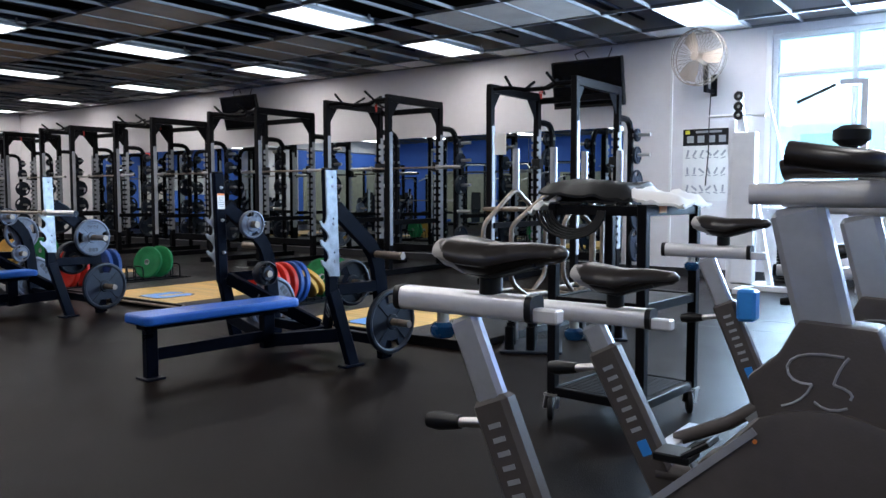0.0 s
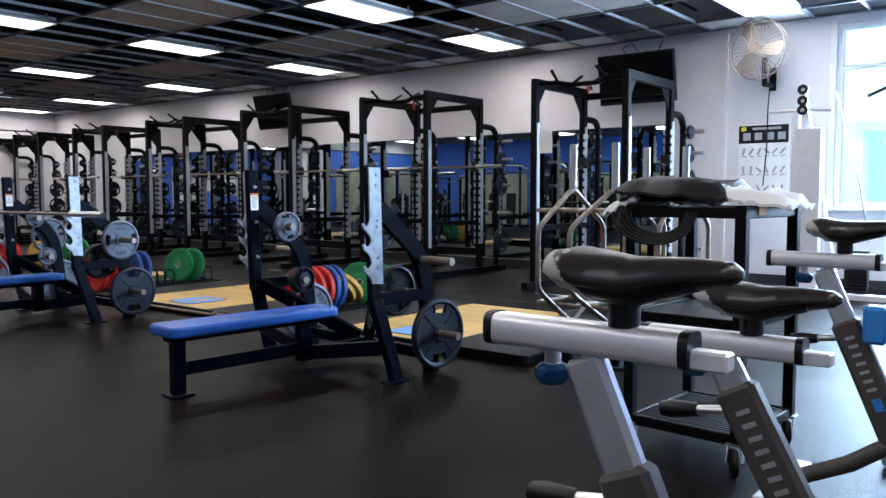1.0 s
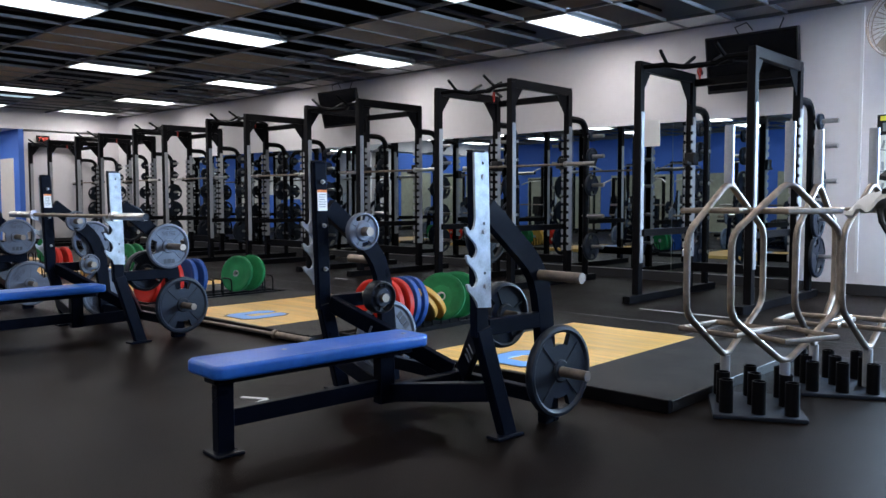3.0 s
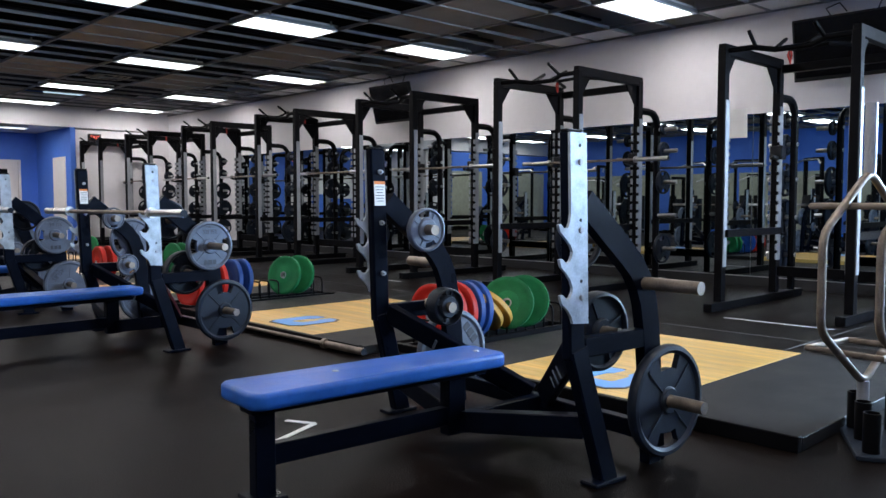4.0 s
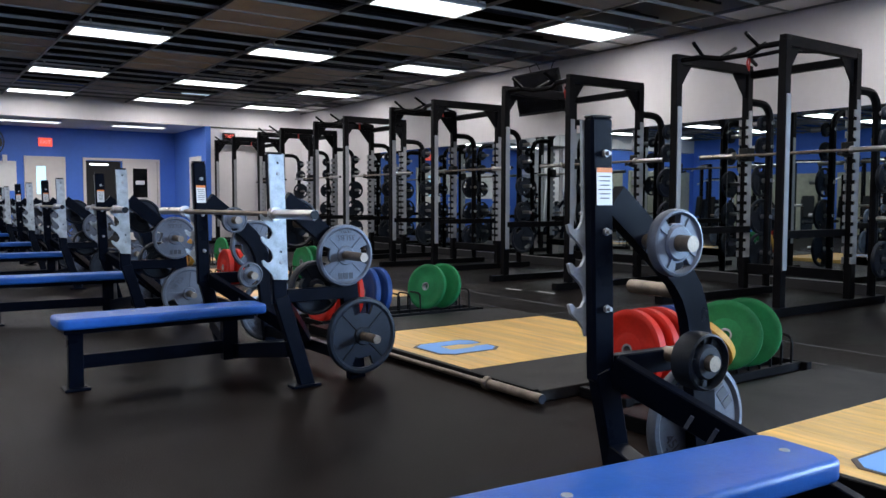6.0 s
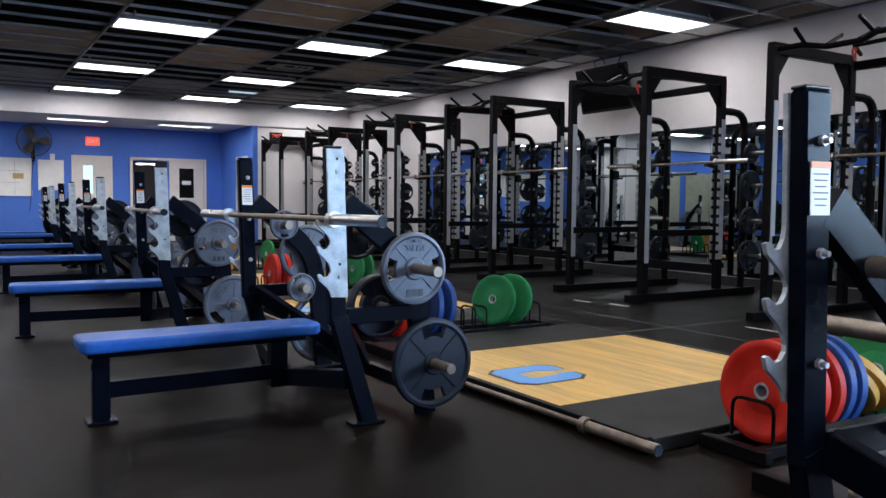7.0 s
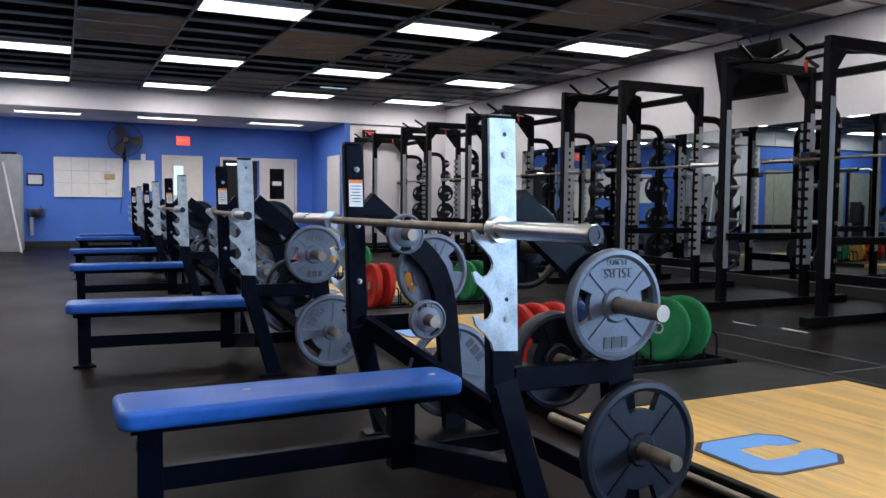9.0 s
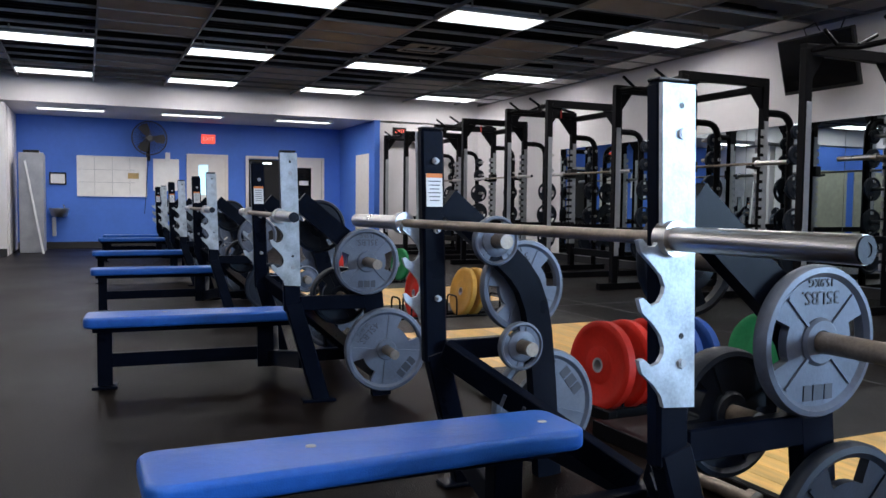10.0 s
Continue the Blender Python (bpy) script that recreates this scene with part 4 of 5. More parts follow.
# ---- window on the north wall ----
window = thing("window_1", pose(0, NORTH, 0), "large white framed window with bright frosted daylight", "window", "", "structure")
for nm, c, s in (("window_frame", (WX0 + 0.03, 0.10, (WZ0 + WZ1) / 2), (0.06, 0.12, WZ1 - WZ0)), ("window_frame", (WX1 - 0.03, 0.10, (WZ0 + WZ1) / 2), (0.06, 0.12, WZ1 - WZ0)),
                 ("window_frame", ((WX0 + WX1) / 2, 0.10, WZ1 - 0.03), (WX1 - WX0 - 0.12, 0.12, 0.06)), ("window_frame", ((WX0 + WX1) / 2, 0.10, WZ0 + 0.03), (WX1 - WX0 - 0.12, 0.12, 0.06)),
                 ("mullion", (-1.62, 0.10, (WZ0 + WZ1) / 2), (0.05, 0.10, WZ1 - WZ0 - 0.12)), ("mullion", (-0.60, 0.10, (WZ0 + WZ1) / 2), (0.05, 0.10, WZ1 - WZ0 - 0.12)), ("mullion", (0.5, 0.10, (WZ0 + WZ1) / 2), (0.05, 0.10, WZ1 - WZ0 - 0.12)),
                 ("transom", ((WX0 + WX1) / 2, 0.098, 2.60), (WX1 - WX0 - 0.12, 0.08, 0.05)), ("window_sill", ((WX0 + WX1) / 2, -0.02, WZ0 - 0.015), (WX1 - WX0 + 0.1, 0.18, 0.03)),
                 ("trim", (WX0 - 0.035, -0.006, (WZ0 + WZ1) / 2), (0.07, 0.012, WZ1 - WZ0 + 0.1))):
    b = B()
    box(b, c, s, None, 0.004)
    part(nm, b, PLASTIC_WHITE, window)
b = B()
box(b, ((WX0 + WX1) / 2, 0.12, (WZ0 + WZ1) / 2), (WX1 - WX0 - 0.1, 0.006, WZ1 - WZ0 - 0.1))
pane = part("pane", b, GLASS, window)
pane.visible_shadow = False
ld = bpy.data.lights.new("window_sky", "AREA")
ld.shape, ld.size, ld.size_y, ld.energy, ld.color = "RECTANGLE", WX1 - WX0 - 0.3, WZ1 - WZ0 - 0.2, WINDOW_POWER, (0.50, 0.72, 1.0)
lo = new("window_sky", ld)
lo.matrix_world = look(((WX0 + WX1) / 2, NORTH - 0.06, (WZ0 + WZ1) / 2), ((WX0 + WX1) / 2, 0, 1.2))
bm = B()
box(bm, (-0.5, NORTH + 2.6, 2.2), (16, 0.1, 7))
solid("backdrop", bm, SKY_GLOW, "overexposed pale blue daylight outside the window", "backdrop", "structure")
# tree shapes glow in place of daylight falling on them
bm = B()
box(bm, (-2.35, NORTH + 1.9, 1.5), (0.5, 0.1, 0.95))
box(bm, (-0.2, NORTH + 1.9, 1.0), (3.0, 0.1, 0.5))
solid("backdrop_trees", bm, TREE_GLOW, "green shapes beyond the glass, washed-out daylight put in as glow", "backdrop", "structure")
bm = B()
box(bm, (-3.83, NORTH - 0.012, 1.7), (0.03, 0.024, 2.9))
solid("conduit", bm, PLASTIC_WHITE, "white surface conduit on the wall", "conduit", "structure")

# ---- poster and notice ----
poster = thing("exercise_poster", pose(-3.36, NORTH - 0.006, 1.50), "white exercise chart poster with a dark header", "poster")
b = B()
box(b, (0, 0, 0), (0.60, 0.006, 0.96))
part("sheet", b, PAPER, poster)
b = B()
box(b, (0, -0.0045, 0.36), (0.60, 0.003, 0.22))
hd = part("header", b, PLASTIC_BLACK, poster, "black header band")
b = B()
box(b, (-0.24, -0.007, 0.43), (0.06, 0.002, 0.05))
part("badge", b, plain("badge_yellow", (0.7, 0.6, 0.04)), hd, "small yellow badge")
b = B()
box(b, (0.04, -0.007, 0.43), (0.34, 0.002, 0.03))
for k in range(4):
    box(b, (-0.2 + 0.14 * k, -0.007, 0.335), (0.09, 0.002, 0.09))
part("header_text", b, GREY_SLEEVE, hd, "illegible grey bars of lettering")
rnd = random.Random(5)
for row in range(3):
    for col in range(6):
        b = B()
        box(b, (0, -0.0042, 0), (0.025, 0.0015, 0.09), pose(-0.235 + 0.094 * col, 0, 0.15 - 0.23 * row, 0, rnd.uniform(-50, 50), 0))
        box(b, (0, -0.0042, 0), (0.06, 0.0015, 0.012), pose(-0.235 + 0.094 * col, 0, 0.09 - 0.23 * row, 0, rnd.uniform(-20, 20), 0))
        part("drawing", b, GREY_SLEEVE, poster)
bm = B()
box(bm, (0, 0, 0), (0.165, 0.003, 0.26))
solid("notice_sheet", bm, PAPER, "white paper notice taped to a rack upright", "notice", "", pose(RACK_X[0] - 0.40, RACK_Y0 - 0.06, 1.72, 2, 0, 3))

# ---- cable machine by the window ----
cable = thing("cable_machine", pose(-2.36, 10.9, 0), "white framed cable machine with pulley arm and weight stack", "cable machine")
WHITE_FRAME = material("white_machine_enamel", (0.74, 0.74, 0.75), 0.35, 0, 0.05)
b = B()
beam(b, (-0.34, 0, 0.03), (-0.34, 0, 1.98), 0.07, 0.09, (0, 1, 0))
part("front_column", b, WHITE_FRAME, cable)
b = B()
beam(b, (0.10, 0.1, 0.03), (-0.30, 0.05, 2.25), 0.06, 0.09, (0, 1, 0))
part("raked_column", b, WHITE_FRAME, cable)
b = B()
beam(b, (-0.55, 0, 0.03), (0.75, 0, 0.03), 0.12, 0.06)
beam(b, (-0.1, -0.5, 0.03), (-0.1, 0.5, 0.03), 0.12, 0.06)
part("base", b, WHITE_FRAME, cable)
b = B()
box(b, (-0.20, 0.02, 0.95), (0.26, 0.14, 1.75), None, 0.01)
part("shroud", b, WHITE_FRAME, cable)
for k in range(12):
    b = B()
    box(b, (0.30, 0.02, 0.12 + k * 0.035), (0.22, 0.12, 0.031), None, 0.003)
    part("stack_plate", b, PLASTIC_BLACK, cable, "black weight stack plate")
b = B()
pipe(b, [(-0.62, 0, 2.02), (-0.2, 0, 2.02), (0.02, 0, 2.0)], 0.016, 8)
part("lat_bar", b, CHROME, cable, "chrome pulldown bar", smooth=True)
b = B()
for z in (2.02, 2.12, 2.24):
    lathe(b, [(-0.02, 0.02), (-0.02, 0.055), (0.02, 0.055), (0.02, 0.02), (-0.02, 0.02)], pose(-0.28, 0, z, 0, 0, 90), 20)
part("pulley", b, PLASTIC_BLACK, cable, smooth=True)
b = B()
beam(b, (1.0, 0.2, 0.03), (1.0, 0.2, 2.35), 0.07, 0.07, (0, 1, 0))
beam(b, (1.0, 0.2, 2.33), (0.75, 0.15, 2.33), 0.06, 0.06)
part("rear_column", b, WHITE_FRAME, cable)
b = B()
pipe(b, [(0.72, 0.1, 2.30), (0.35, 0.0, 2.12)], 0.02, 8)
part("handle", b, PLASTIC_BLACK, cable, "black angled handle", smooth=True)
b = B()
pipe(b, [(0.02, 0.1, 2.2), (0.30, 0.05, 1.2), (0.4, 0.05, 0.6)], 0.012, 6)
part("guide_rod", b, CHROME, cable, smooth=True)

# ---- supply cart ----
cart = thing("supply_cart", pose(-1.475, 5.08, 0, 0, 0, -4), "black steel rolling cart with shelves", "cart")
CW, CD = 0.47, 0.56
for sx in (-1, 1):
    for sy in (-1, 1):
        b = B()
        beam(b, (sx * CW / 2, sy * CD / 2, 0.12), (sx * CW / 2, sy * CD / 2, 1.06), 0.045, 0.045, (0, 1, 0))
        part("post", b, BLACK_STEEL, cart)
        cs = B()
        lathe(cs, [(-0.016, 0), (-0.016, 0.045), (-0.010, 0.055), (0.010, 0.055), (0.016, 0.045), (0.016, 0)], pose(sx * CW / 2, sy * CD / 2 - 0.02, 0.055, 0, 0, 30), 20)
        wheel = part("caster_wheel", cs, BLACK_RUBBER, cart, smooth=True)
        cs = B()
        for d in (-1, 1):
            beam(cs, Vector((sx * CW / 2, sy * CD / 2 - 0.02, 0.055)) + Vector((0.024 * d, 0.012 * d, 0)), Vector((sx * CW / 2, sy * CD / 2, 0.125)) + Vector((0.024 * d, 0.012 * d, 0)), 0.005, 0.035, (0, 1, 0), 0)
        box(cs, (sx * CW / 2, sy * CD / 2, 0.125), (0.07, 0.06, 0.01))
        part("caster_fork", cs, CHROME, cart)
for z in (0.15, 0.60, 1.04):
    b = B()
    box(b, (0, 0, z), (CW - 0.05, CD - 0.05, 0.012))
    tray = part("shelf", b, BLACK_STEEL, cart)
    if z < 0.3:
        b = B()
        for k in range(18):
            box(b, (0, -CD / 2 + 0.045 + k * 0.027, z + 0.008), (CW - 0.06, 0.010, 0.006))
        tagged(part("ribbed_liner", b, BLACK_RUBBER, tray, "ribbed rubber liner"), kind="stuff")
    for s in (-1, 1):
        b = B()
        beam(b, (s * CW / 2, -CD / 2 + 0.02, z - 0.01), (s * CW / 2, CD / 2 - 0.02, z - 0.01), 0.03, 0.045)
        part("shelf_rail", b, BLACK_STEEL, tray)
        b = B()
        beam(b, (-CW / 2 + 0.02, s * CD / 2, z - 0.01), (CW / 2 - 0.02, s * CD / 2, z - 0.01), 0.03, 0.045)
        part("shelf_rail", b, BLACK_STEEL, tray)
b = B()
box(b, (CW / 2 + 0.017, -0.12, 1.035), (0.002, 0.08, 0.03))
part("sticker", b, LABEL_ORANGE, cart, "orange sticker")


def soft_sheet(name, w, d, h, m, mat, label, cat, seed, sag=0.03):
    b = B()
    nx, ny = 16, 12
    bmesh.ops.create_grid(b, x_segments=nx, y_segments=ny, size=0.5)
    for v in b.verts:
        x, y = v.co.x, v.co.y
        n = noise.noise(Vector((x * 4 + seed, y * 4, seed))) + 0.5 * noise.noise(Vector((x * 11 + seed, y * 11, seed)))
        e = max(abs(x), abs(y)) * 2
        v.co = Vector((x * w, y * d, h * (1 - max(0, e - 0.75) * 2.2) + n * sag))
    bmesh.ops.solidify(b, geom=b.faces, thickness=0.012)
    return solid(name, b, mat, label, cat, "", m, smooth=True)


soft_sheet("folded_mat", 0.46, 0.54, 0.115, pose(-1.575, 5.04, 1.052, 0, 4, 3), BLACK_RUBBER, "black folded exercise mats piled on the cart", "mat", 3, 0.025)
soft_sheet("folded_mat", 0.42, 0.52, 0.07, pose(-1.56, 5.06, 1.05, 0, 0, -6), BLACK_RUBBER, "black folded exercise mats piled on the cart", "mat", 8, 0.03)
soft_sheet("white_towel", 0.30, 0.5, 0.06, pose(-1.27, 5.08, 1.052, 0, 8, 4), PAPER, "crumpled white towel lying on the cart top", "towel", 6, 0.03)
soft_sheet("paper_bag", 0.22, 0.20, 0.03, pose(-1.77, 4.92, 1.04, 0, -14, -20), PAPER, "crumpled white paper bag overhanging the cart edge", "paper bag", 12, 0.03)
for k in range(5):
    r = 0.13 + 0.014 * k
    bm = B()
    pipe(bm, [(-1.60 + r * 0.95 * math.cos(a), 4.775 - 0.012 * k, 1.03 - r * 0.7 * math.sin(a)) for a in [math.pi * i / 12 for i in range(13)]], 0.007, 6)
    solid("resistance_band", bm, BLACK_RUBBER, "black resistance band looped from the cart", "resistance band", "", None, "resistance bands", True)

# ---- hex bars in their floor stands ----
def bar_stand(m):
    t = thing("bar_stand", m, "low steel floor stand with black vertical tubes", "bar stand", "bar stands")
    b = B()
    box(b, (0, 0, 0.01), (0.43, 0.52, 0.02), None, 0.004)
    part("base_plate", b, IRON_DARK, t)
    for x in (-0.15, 0.0, 0.15):
        for y in (-0.19, 0.0, 0.19):
            b = B()
            lathe(b, [(0.0, 0.034), (0.16, 0.034), (0.16, 0.028), (0.02, 0.028), (0.02, 0)], pose(x, y, 0.02, 0, -90, 0), 16)
            part("tube", b, BLACK_STEEL, t, smooth=True)
    return t


st = bar_stand(pose(-2.74, 6.36, 0, 0, 0, 28))
copy_thing(st, pose(-2.58, 7.10, 0, 0, 0, 28))


def hex_bar(m):
    t = thing("hex_bar", m, "worn steel hex trap bar standing upright in a stand", "trap bar", "trap bars")
    b = B()
    w, z0, z1 = 0.36, 0.23, 1.15
    pts = [(0, 0, z1), (0, w, z1 - 0.26), (0, w, z0 + 0.26), (0, 0, z0), (0, -w, z0 + 0.26), (0, -w, z1 - 0.26)]
    dense = []
    for i, p in enumerate(pts):
        p, a, c = Vector(p), Vector(pts[i - 1]), Vector(pts[(i + 1) % 6])
        dense += arc(p + (a - p).normalized() * 0.06, p, p + (c - p).normalized() * 0.06, 3)
    pipe(b, dense, 0.017, 10, True)
    part("hex_frame", b, RUST_CHROME, t, smooth=True)
    for z in (z1 - 0.15, z0 + 0.15):
        b = B()
        pipe(b, [(-0.16, -0.17, z), (0.16, -0.17, z), (0.16, 0.17, z), (-0.16, 0.17, z)], 0.014, 8, True)
        part("handle", b, RUST_CHROME, t, smooth=True)
    b = B()
    rod(b, (0, 0, z1 - 0.01), (0, 0, z1 + 0.29), 0.025, 16)
    part("sleeve", b, GREY_SLEEVE, t, "grey upper sleeve", smooth=True)
    b = B()
    rod(b, (0, 0, 0.03), (0, 0, z0 + 0.01), 0.025, 16)
    part("sleeve", b, GREY_SLEEVE, t, smooth=True)
    return t


hb = hex_bar(pose(-2.92, 6.42, 0, 0, 0, -8))
for x, y, a in ((-2.62, 6.44, -24), (-2.68, 7.05, 2), (-2.42, 7.12, -6)):
    copy_thing(hb, pose(x, y, 0, 0, 0, a))


# ---- spin bikes ----
def spin_bike(x, y, seat, bar, yaw=0.0, bottle=False, crank_at=60):
    """A studio bike that heads along its local x; the origin lies under the seat."""
    t = thing("spin_bike", pose(x, y, 0, 0, 0, yaw), "silver and charcoal studio spin bike with dark saddle", "exercise bike", "spin bikes")
    zt = seat - 0.150
    b = B()
    o = []
    for k in range(16):
        a = k * 2 * math.pi / 16
        o.append((0.028 * math.copysign(abs(math.cos(a)) ** 0.6, math.cos(a)), 0.028 * math.copysign(abs(math.sin(a)) ** 0.6, math.sin(a))))
    slab(b, o, -0.185, 0.165, pose(0, 0, zt, 0, 90, 0))
    part("seat_slider", b, ALU, t, "brushed aluminium seat slider", smooth=True)
    for xx, dx in ((-0.187, -0.006), (0.167, 0.006)):
        b = B()
        slab(b, [(p[0] * 1.06, p[1] * 1.06) for p in o], -0.008, 0.008, pose(xx, 0, zt, 0, 90, 0))
        part("end_cap", b, PLASTIC_BLACK, t, smooth=True)
    b = B()
    beam(b, (0.17, 0, zt - 0.012), (0.23, 0, zt - 0.012), 0.035, 0.030)
    part("slider_rail", b, ALU, t)
    b = B()
    rod(b, (-0.07, 0, zt - 0.024), (-0.07, 0, zt - 0.05), 0.014, 12)
    part("knob_stem", b, CHROME, t, smooth=True)
    b = B()
    lathe(b, [(0, 0), (0, 0.022), (0.012, 0.03), (0.026, 0.03), (0.034, 0.02), (0.036, 0)], pose(-0.07, 0, zt - 0.084, 0, -90, 0), 16)
    part("knob", b, KNOB_BLUE, t, "blue-ringed adjusting knob", smooth=True)
    # saddle
    b = B()
    n, seg = 60, 48

    def saddle_ring(bm_, u, grow=0.0):
        """One cross section of the saddle, u from the tail to the nose."""
        w = np.interp(u, (0, 0.03, 0.08, 0.16, 0.3, 0.45, 0.6, 0.8, 0.93, 0.98, 1), (0.030, 0.058, 0.075, 0.084, 0.080, 0.060, 0.042, 0.032, 0.027, 0.018, 0.006))
        h = np.interp(u, (0, 0.03, 0.1, 0.25, 0.45, 0.65, 0.85, 0.95, 1), (0.022, 0.046, 0.066, 0.080, 0.080, 0.060, 0.044, 0.036, 0.012))
        top_z = seat + np.interp(u, (0, 0.05, 0.15, 0.45, 0.75, 0.95, 1), (-0.022, -0.006, 0.0, -0.012, -0.010, -0.014, -0.026))
        ring_ = []
        for k in range(seg):
            a = k * 2 * math.pi / seg
            c, s_ = math.cos(a), math.sin(a)
            cc = math.copysign(abs(c) ** 0.8, c)
            ring_.append(bm_.verts.new((-0.065 + 0.31 * u, (w + grow) * cc * (1.0 if s_ > -0.3 else 0.8), top_z - h / 2 + (h / 2 + grow) * s_)))
        return ring_

    rows = [saddle_ring(b, i / n) for i in range(n + 1)]
    for a_, c_ in zip(rows, rows[1:]):
        for k in range(seg):
            b.faces.new((a_[k], a_[(k + 1) % seg], c_[(k + 1) % seg], c_[k]))
    b.faces.new(rows[0][::-1])
    b.faces.new(rows[-1])
    saddle = part("saddle", b, SADDLE_DARK, t, "dark padded vinyl saddle", smooth=True)
    for s in (-1, 1):
        b = B()
        rows = [saddle_ring(b, i / n, 0.0022) for i in range(24)]
        for i, (a_, c_) in enumerate(zip(rows, rows[1:])):
            for k in range(seg):
                up_ = math.sin((k + 0.5) * 2 * math.pi / seg)
                out_ = math.cos((k + 0.5) * 2 * math.pi / seg) * s
                if out_ > 0.10 and -0.85 < up_ < 0.90 and i < n * (0.06 + 0.115 * (1 - up_)):
                    b.faces.new((a_[k], a_[(k + 1) % seg], c_[(k + 1) % seg], c_[k]))
        bmesh.ops.delete(b, geom=[v for v in b.verts if not v.link_faces], context="VERTS")
        part("side_panel", b, SADDLE_GREY, saddle, "grey saddle rear panel", smooth=True)
    b = B()
    rod(b, (0.06, 0, zt + 0.025), (0.06, 0, seat - 0.06), 0.026, 14)
    pipe(b, [(0.0, 0.03, seat - 0.075), (0.08, 0.03, seat - 0.085), (0.18, 0.02, seat - 0.055)], 0.006, 6)
    pipe(b, [(0.0, -0.03, seat - 0.075), (0.08, -0.03, seat - 0.085), (0.18, -0.02, seat - 0.055)], 0.006, 6)
    part("saddle_clamp", b, PLASTIC_BLACK, t, smooth=True)
    # seat post and frame
    low = Vector((0.24, 0, 0.26))
    top = Vector((-0.01, 0, zt - 0.03))
    b = B()
    beam(b, top, top.lerp(low, 0.75), 0.036, 0.072, (1, 0, 0.3), 0.01)
    part("seat_post", b, BIKE_SILVER, t)
    b = B()
    e0 = top.lerp(low, max(0.06, (top.z - 0.662) / (top.z - low.z)))
    beam(b, e0, low, 0.055, 0.095, (1, 0, 0.3), 0.012)
    slv = part("post_sleeve", b, BIKE_DARK, t)
    ax = (low - e0).normalized()
    nrm = Vector((ax.z, 0, -ax.x))
    for k in range(7):
        b = B()
        c = e0 + ax * (0.06 + 0.031 * k)
        beam(b, c + Vector((0, -0.0285, 0)) - nrm * 0.016, c + Vector((0, -0.0285, 0)) + nrm * 0.016, 0.011, 0.002, (0, 1, 0), 0)
        part("brand_bar", b, GREY_SLEEVE, slv, "pale grey brand bar")
    b = B()
    c = e0 + ax * 0.30
    beam(b, c + Vector((0, -0.0285, 0)) - ax * 0.022, c + Vector((0, -0.0285, 0)) + ax * 0.022, 0.030, 0.002, (0, 1, 0), 0)
    part("brand_bar", b, BLUE_PLASTIC, slv, "small blue brand bar")
    b = B()
    rod(b, e0 + Vector((-0.02, 0, -0.062)), e0 + Vector((-0.085, 0, -0.072)), 0.012, 12)
    part("lever_stem", b, CHROME, slv, smooth=True)
    b = B()
    lathe(b, [(0, 0), (0, 0.016), (0.06, 0.022), (0.09, 0.018), (0.095, 0)], pose(e0.x - 0.085, 0, e0.z - 0.072, 0, 6, 180), 14)
    part("lever_grip", b, PLASTIC_BLACK, slv, smooth=True)
    # handlebar side
    hx = 0.74
    htop = Vector((hx - 0.06, 0, bar - 0.02))
    hlow = Vector((hx + 0.08, 0, 0.52))
    b = B()
    beam(b, htop, htop.lerp(hlow, 0.8), 0.05, 0.088, (1, 0, 0.3), 0.012)
    part("bar_post", b, BIKE_SILVER, t)
    b = B()
    hz = bar - 0.215
    slab(b, [(hx - 0.045, hz + 0.005), (hx + 0.075, hz), (hx + 0.15, hz - 0.19), (hx + 0.12, hz - 0.32), (hx - 0.13, hz - 0.30), (hx - 0.10, hz - 0.19), (hx - 0.125, hz - 0.10), (hx - 0.075, hz - 0.055)], -0.046, 0.046, Matrix(((1, 0, 0, 0), (0, 0, -1, 0), (0, 1, 0, 0), (0, 0, 0, 1))))
    bmesh.ops.bevel(b, geom=b.edges[:], offset=0.010, segments=2, affect="EDGES", profile=0.6)
    cv = part("head_cover", b, BIKE_DARK, t, smooth=True)
    b = B()
    ec = Vector((hx - 0.015, -0.0465, hz - 0.095))
    for pts in (arc((0.06, 0, 0.065), (-0.05, 0, 0.075), (-0.06, 0, 0.03), 5) + arc((-0.06, 0, 0.03), (-0.06, 0, -0.01), (-0.005, 0, -0.005), 4) + arc((-0.005, 0, -0.005), (-0.02, 0, -0.05), (-0.07, 0, -0.065), 4),
                arc((0.07, 0, 0.065), (0.05, 0, 0.04), (0.04, 0, 0.0), 4) + arc((0.04, 0, 0.0), (0.09, 0, -0.01), (0.075, 0, -0.03), 4), arc((0.0, 0, -0.045), (0.03, 0, -0.07), (0.07, 0, -0.05), 4)):
        pipe(b, [ec + Vector(p) * 0.72 for p in pts], 0.0024, 5)
    part("emblem", b, GREY_SLEEVE, cv, "pale swirling emblem strokes", smooth=True)
    b = B()
    slab(b, [(p[0] * 0.66, p[1] * 0.9) for p in o], -0.075, 0.26, pose(hx - 0.06, 0, bar, 0, 90, 0))
    part("bar_slider", b, ALU, t, "brushed aluminium bar slider", smooth=True)
    b = B()
    slab(b, [(p[0] * 0.82, p[1] * 1.05) for p in o], -0.02, 0.16, pose(hx - 0.06, 0, bar, 0, 90, 0))
    part("slider_sleeve", b, ALU, t, "brushed aluminium slider sleeve", smooth=True)
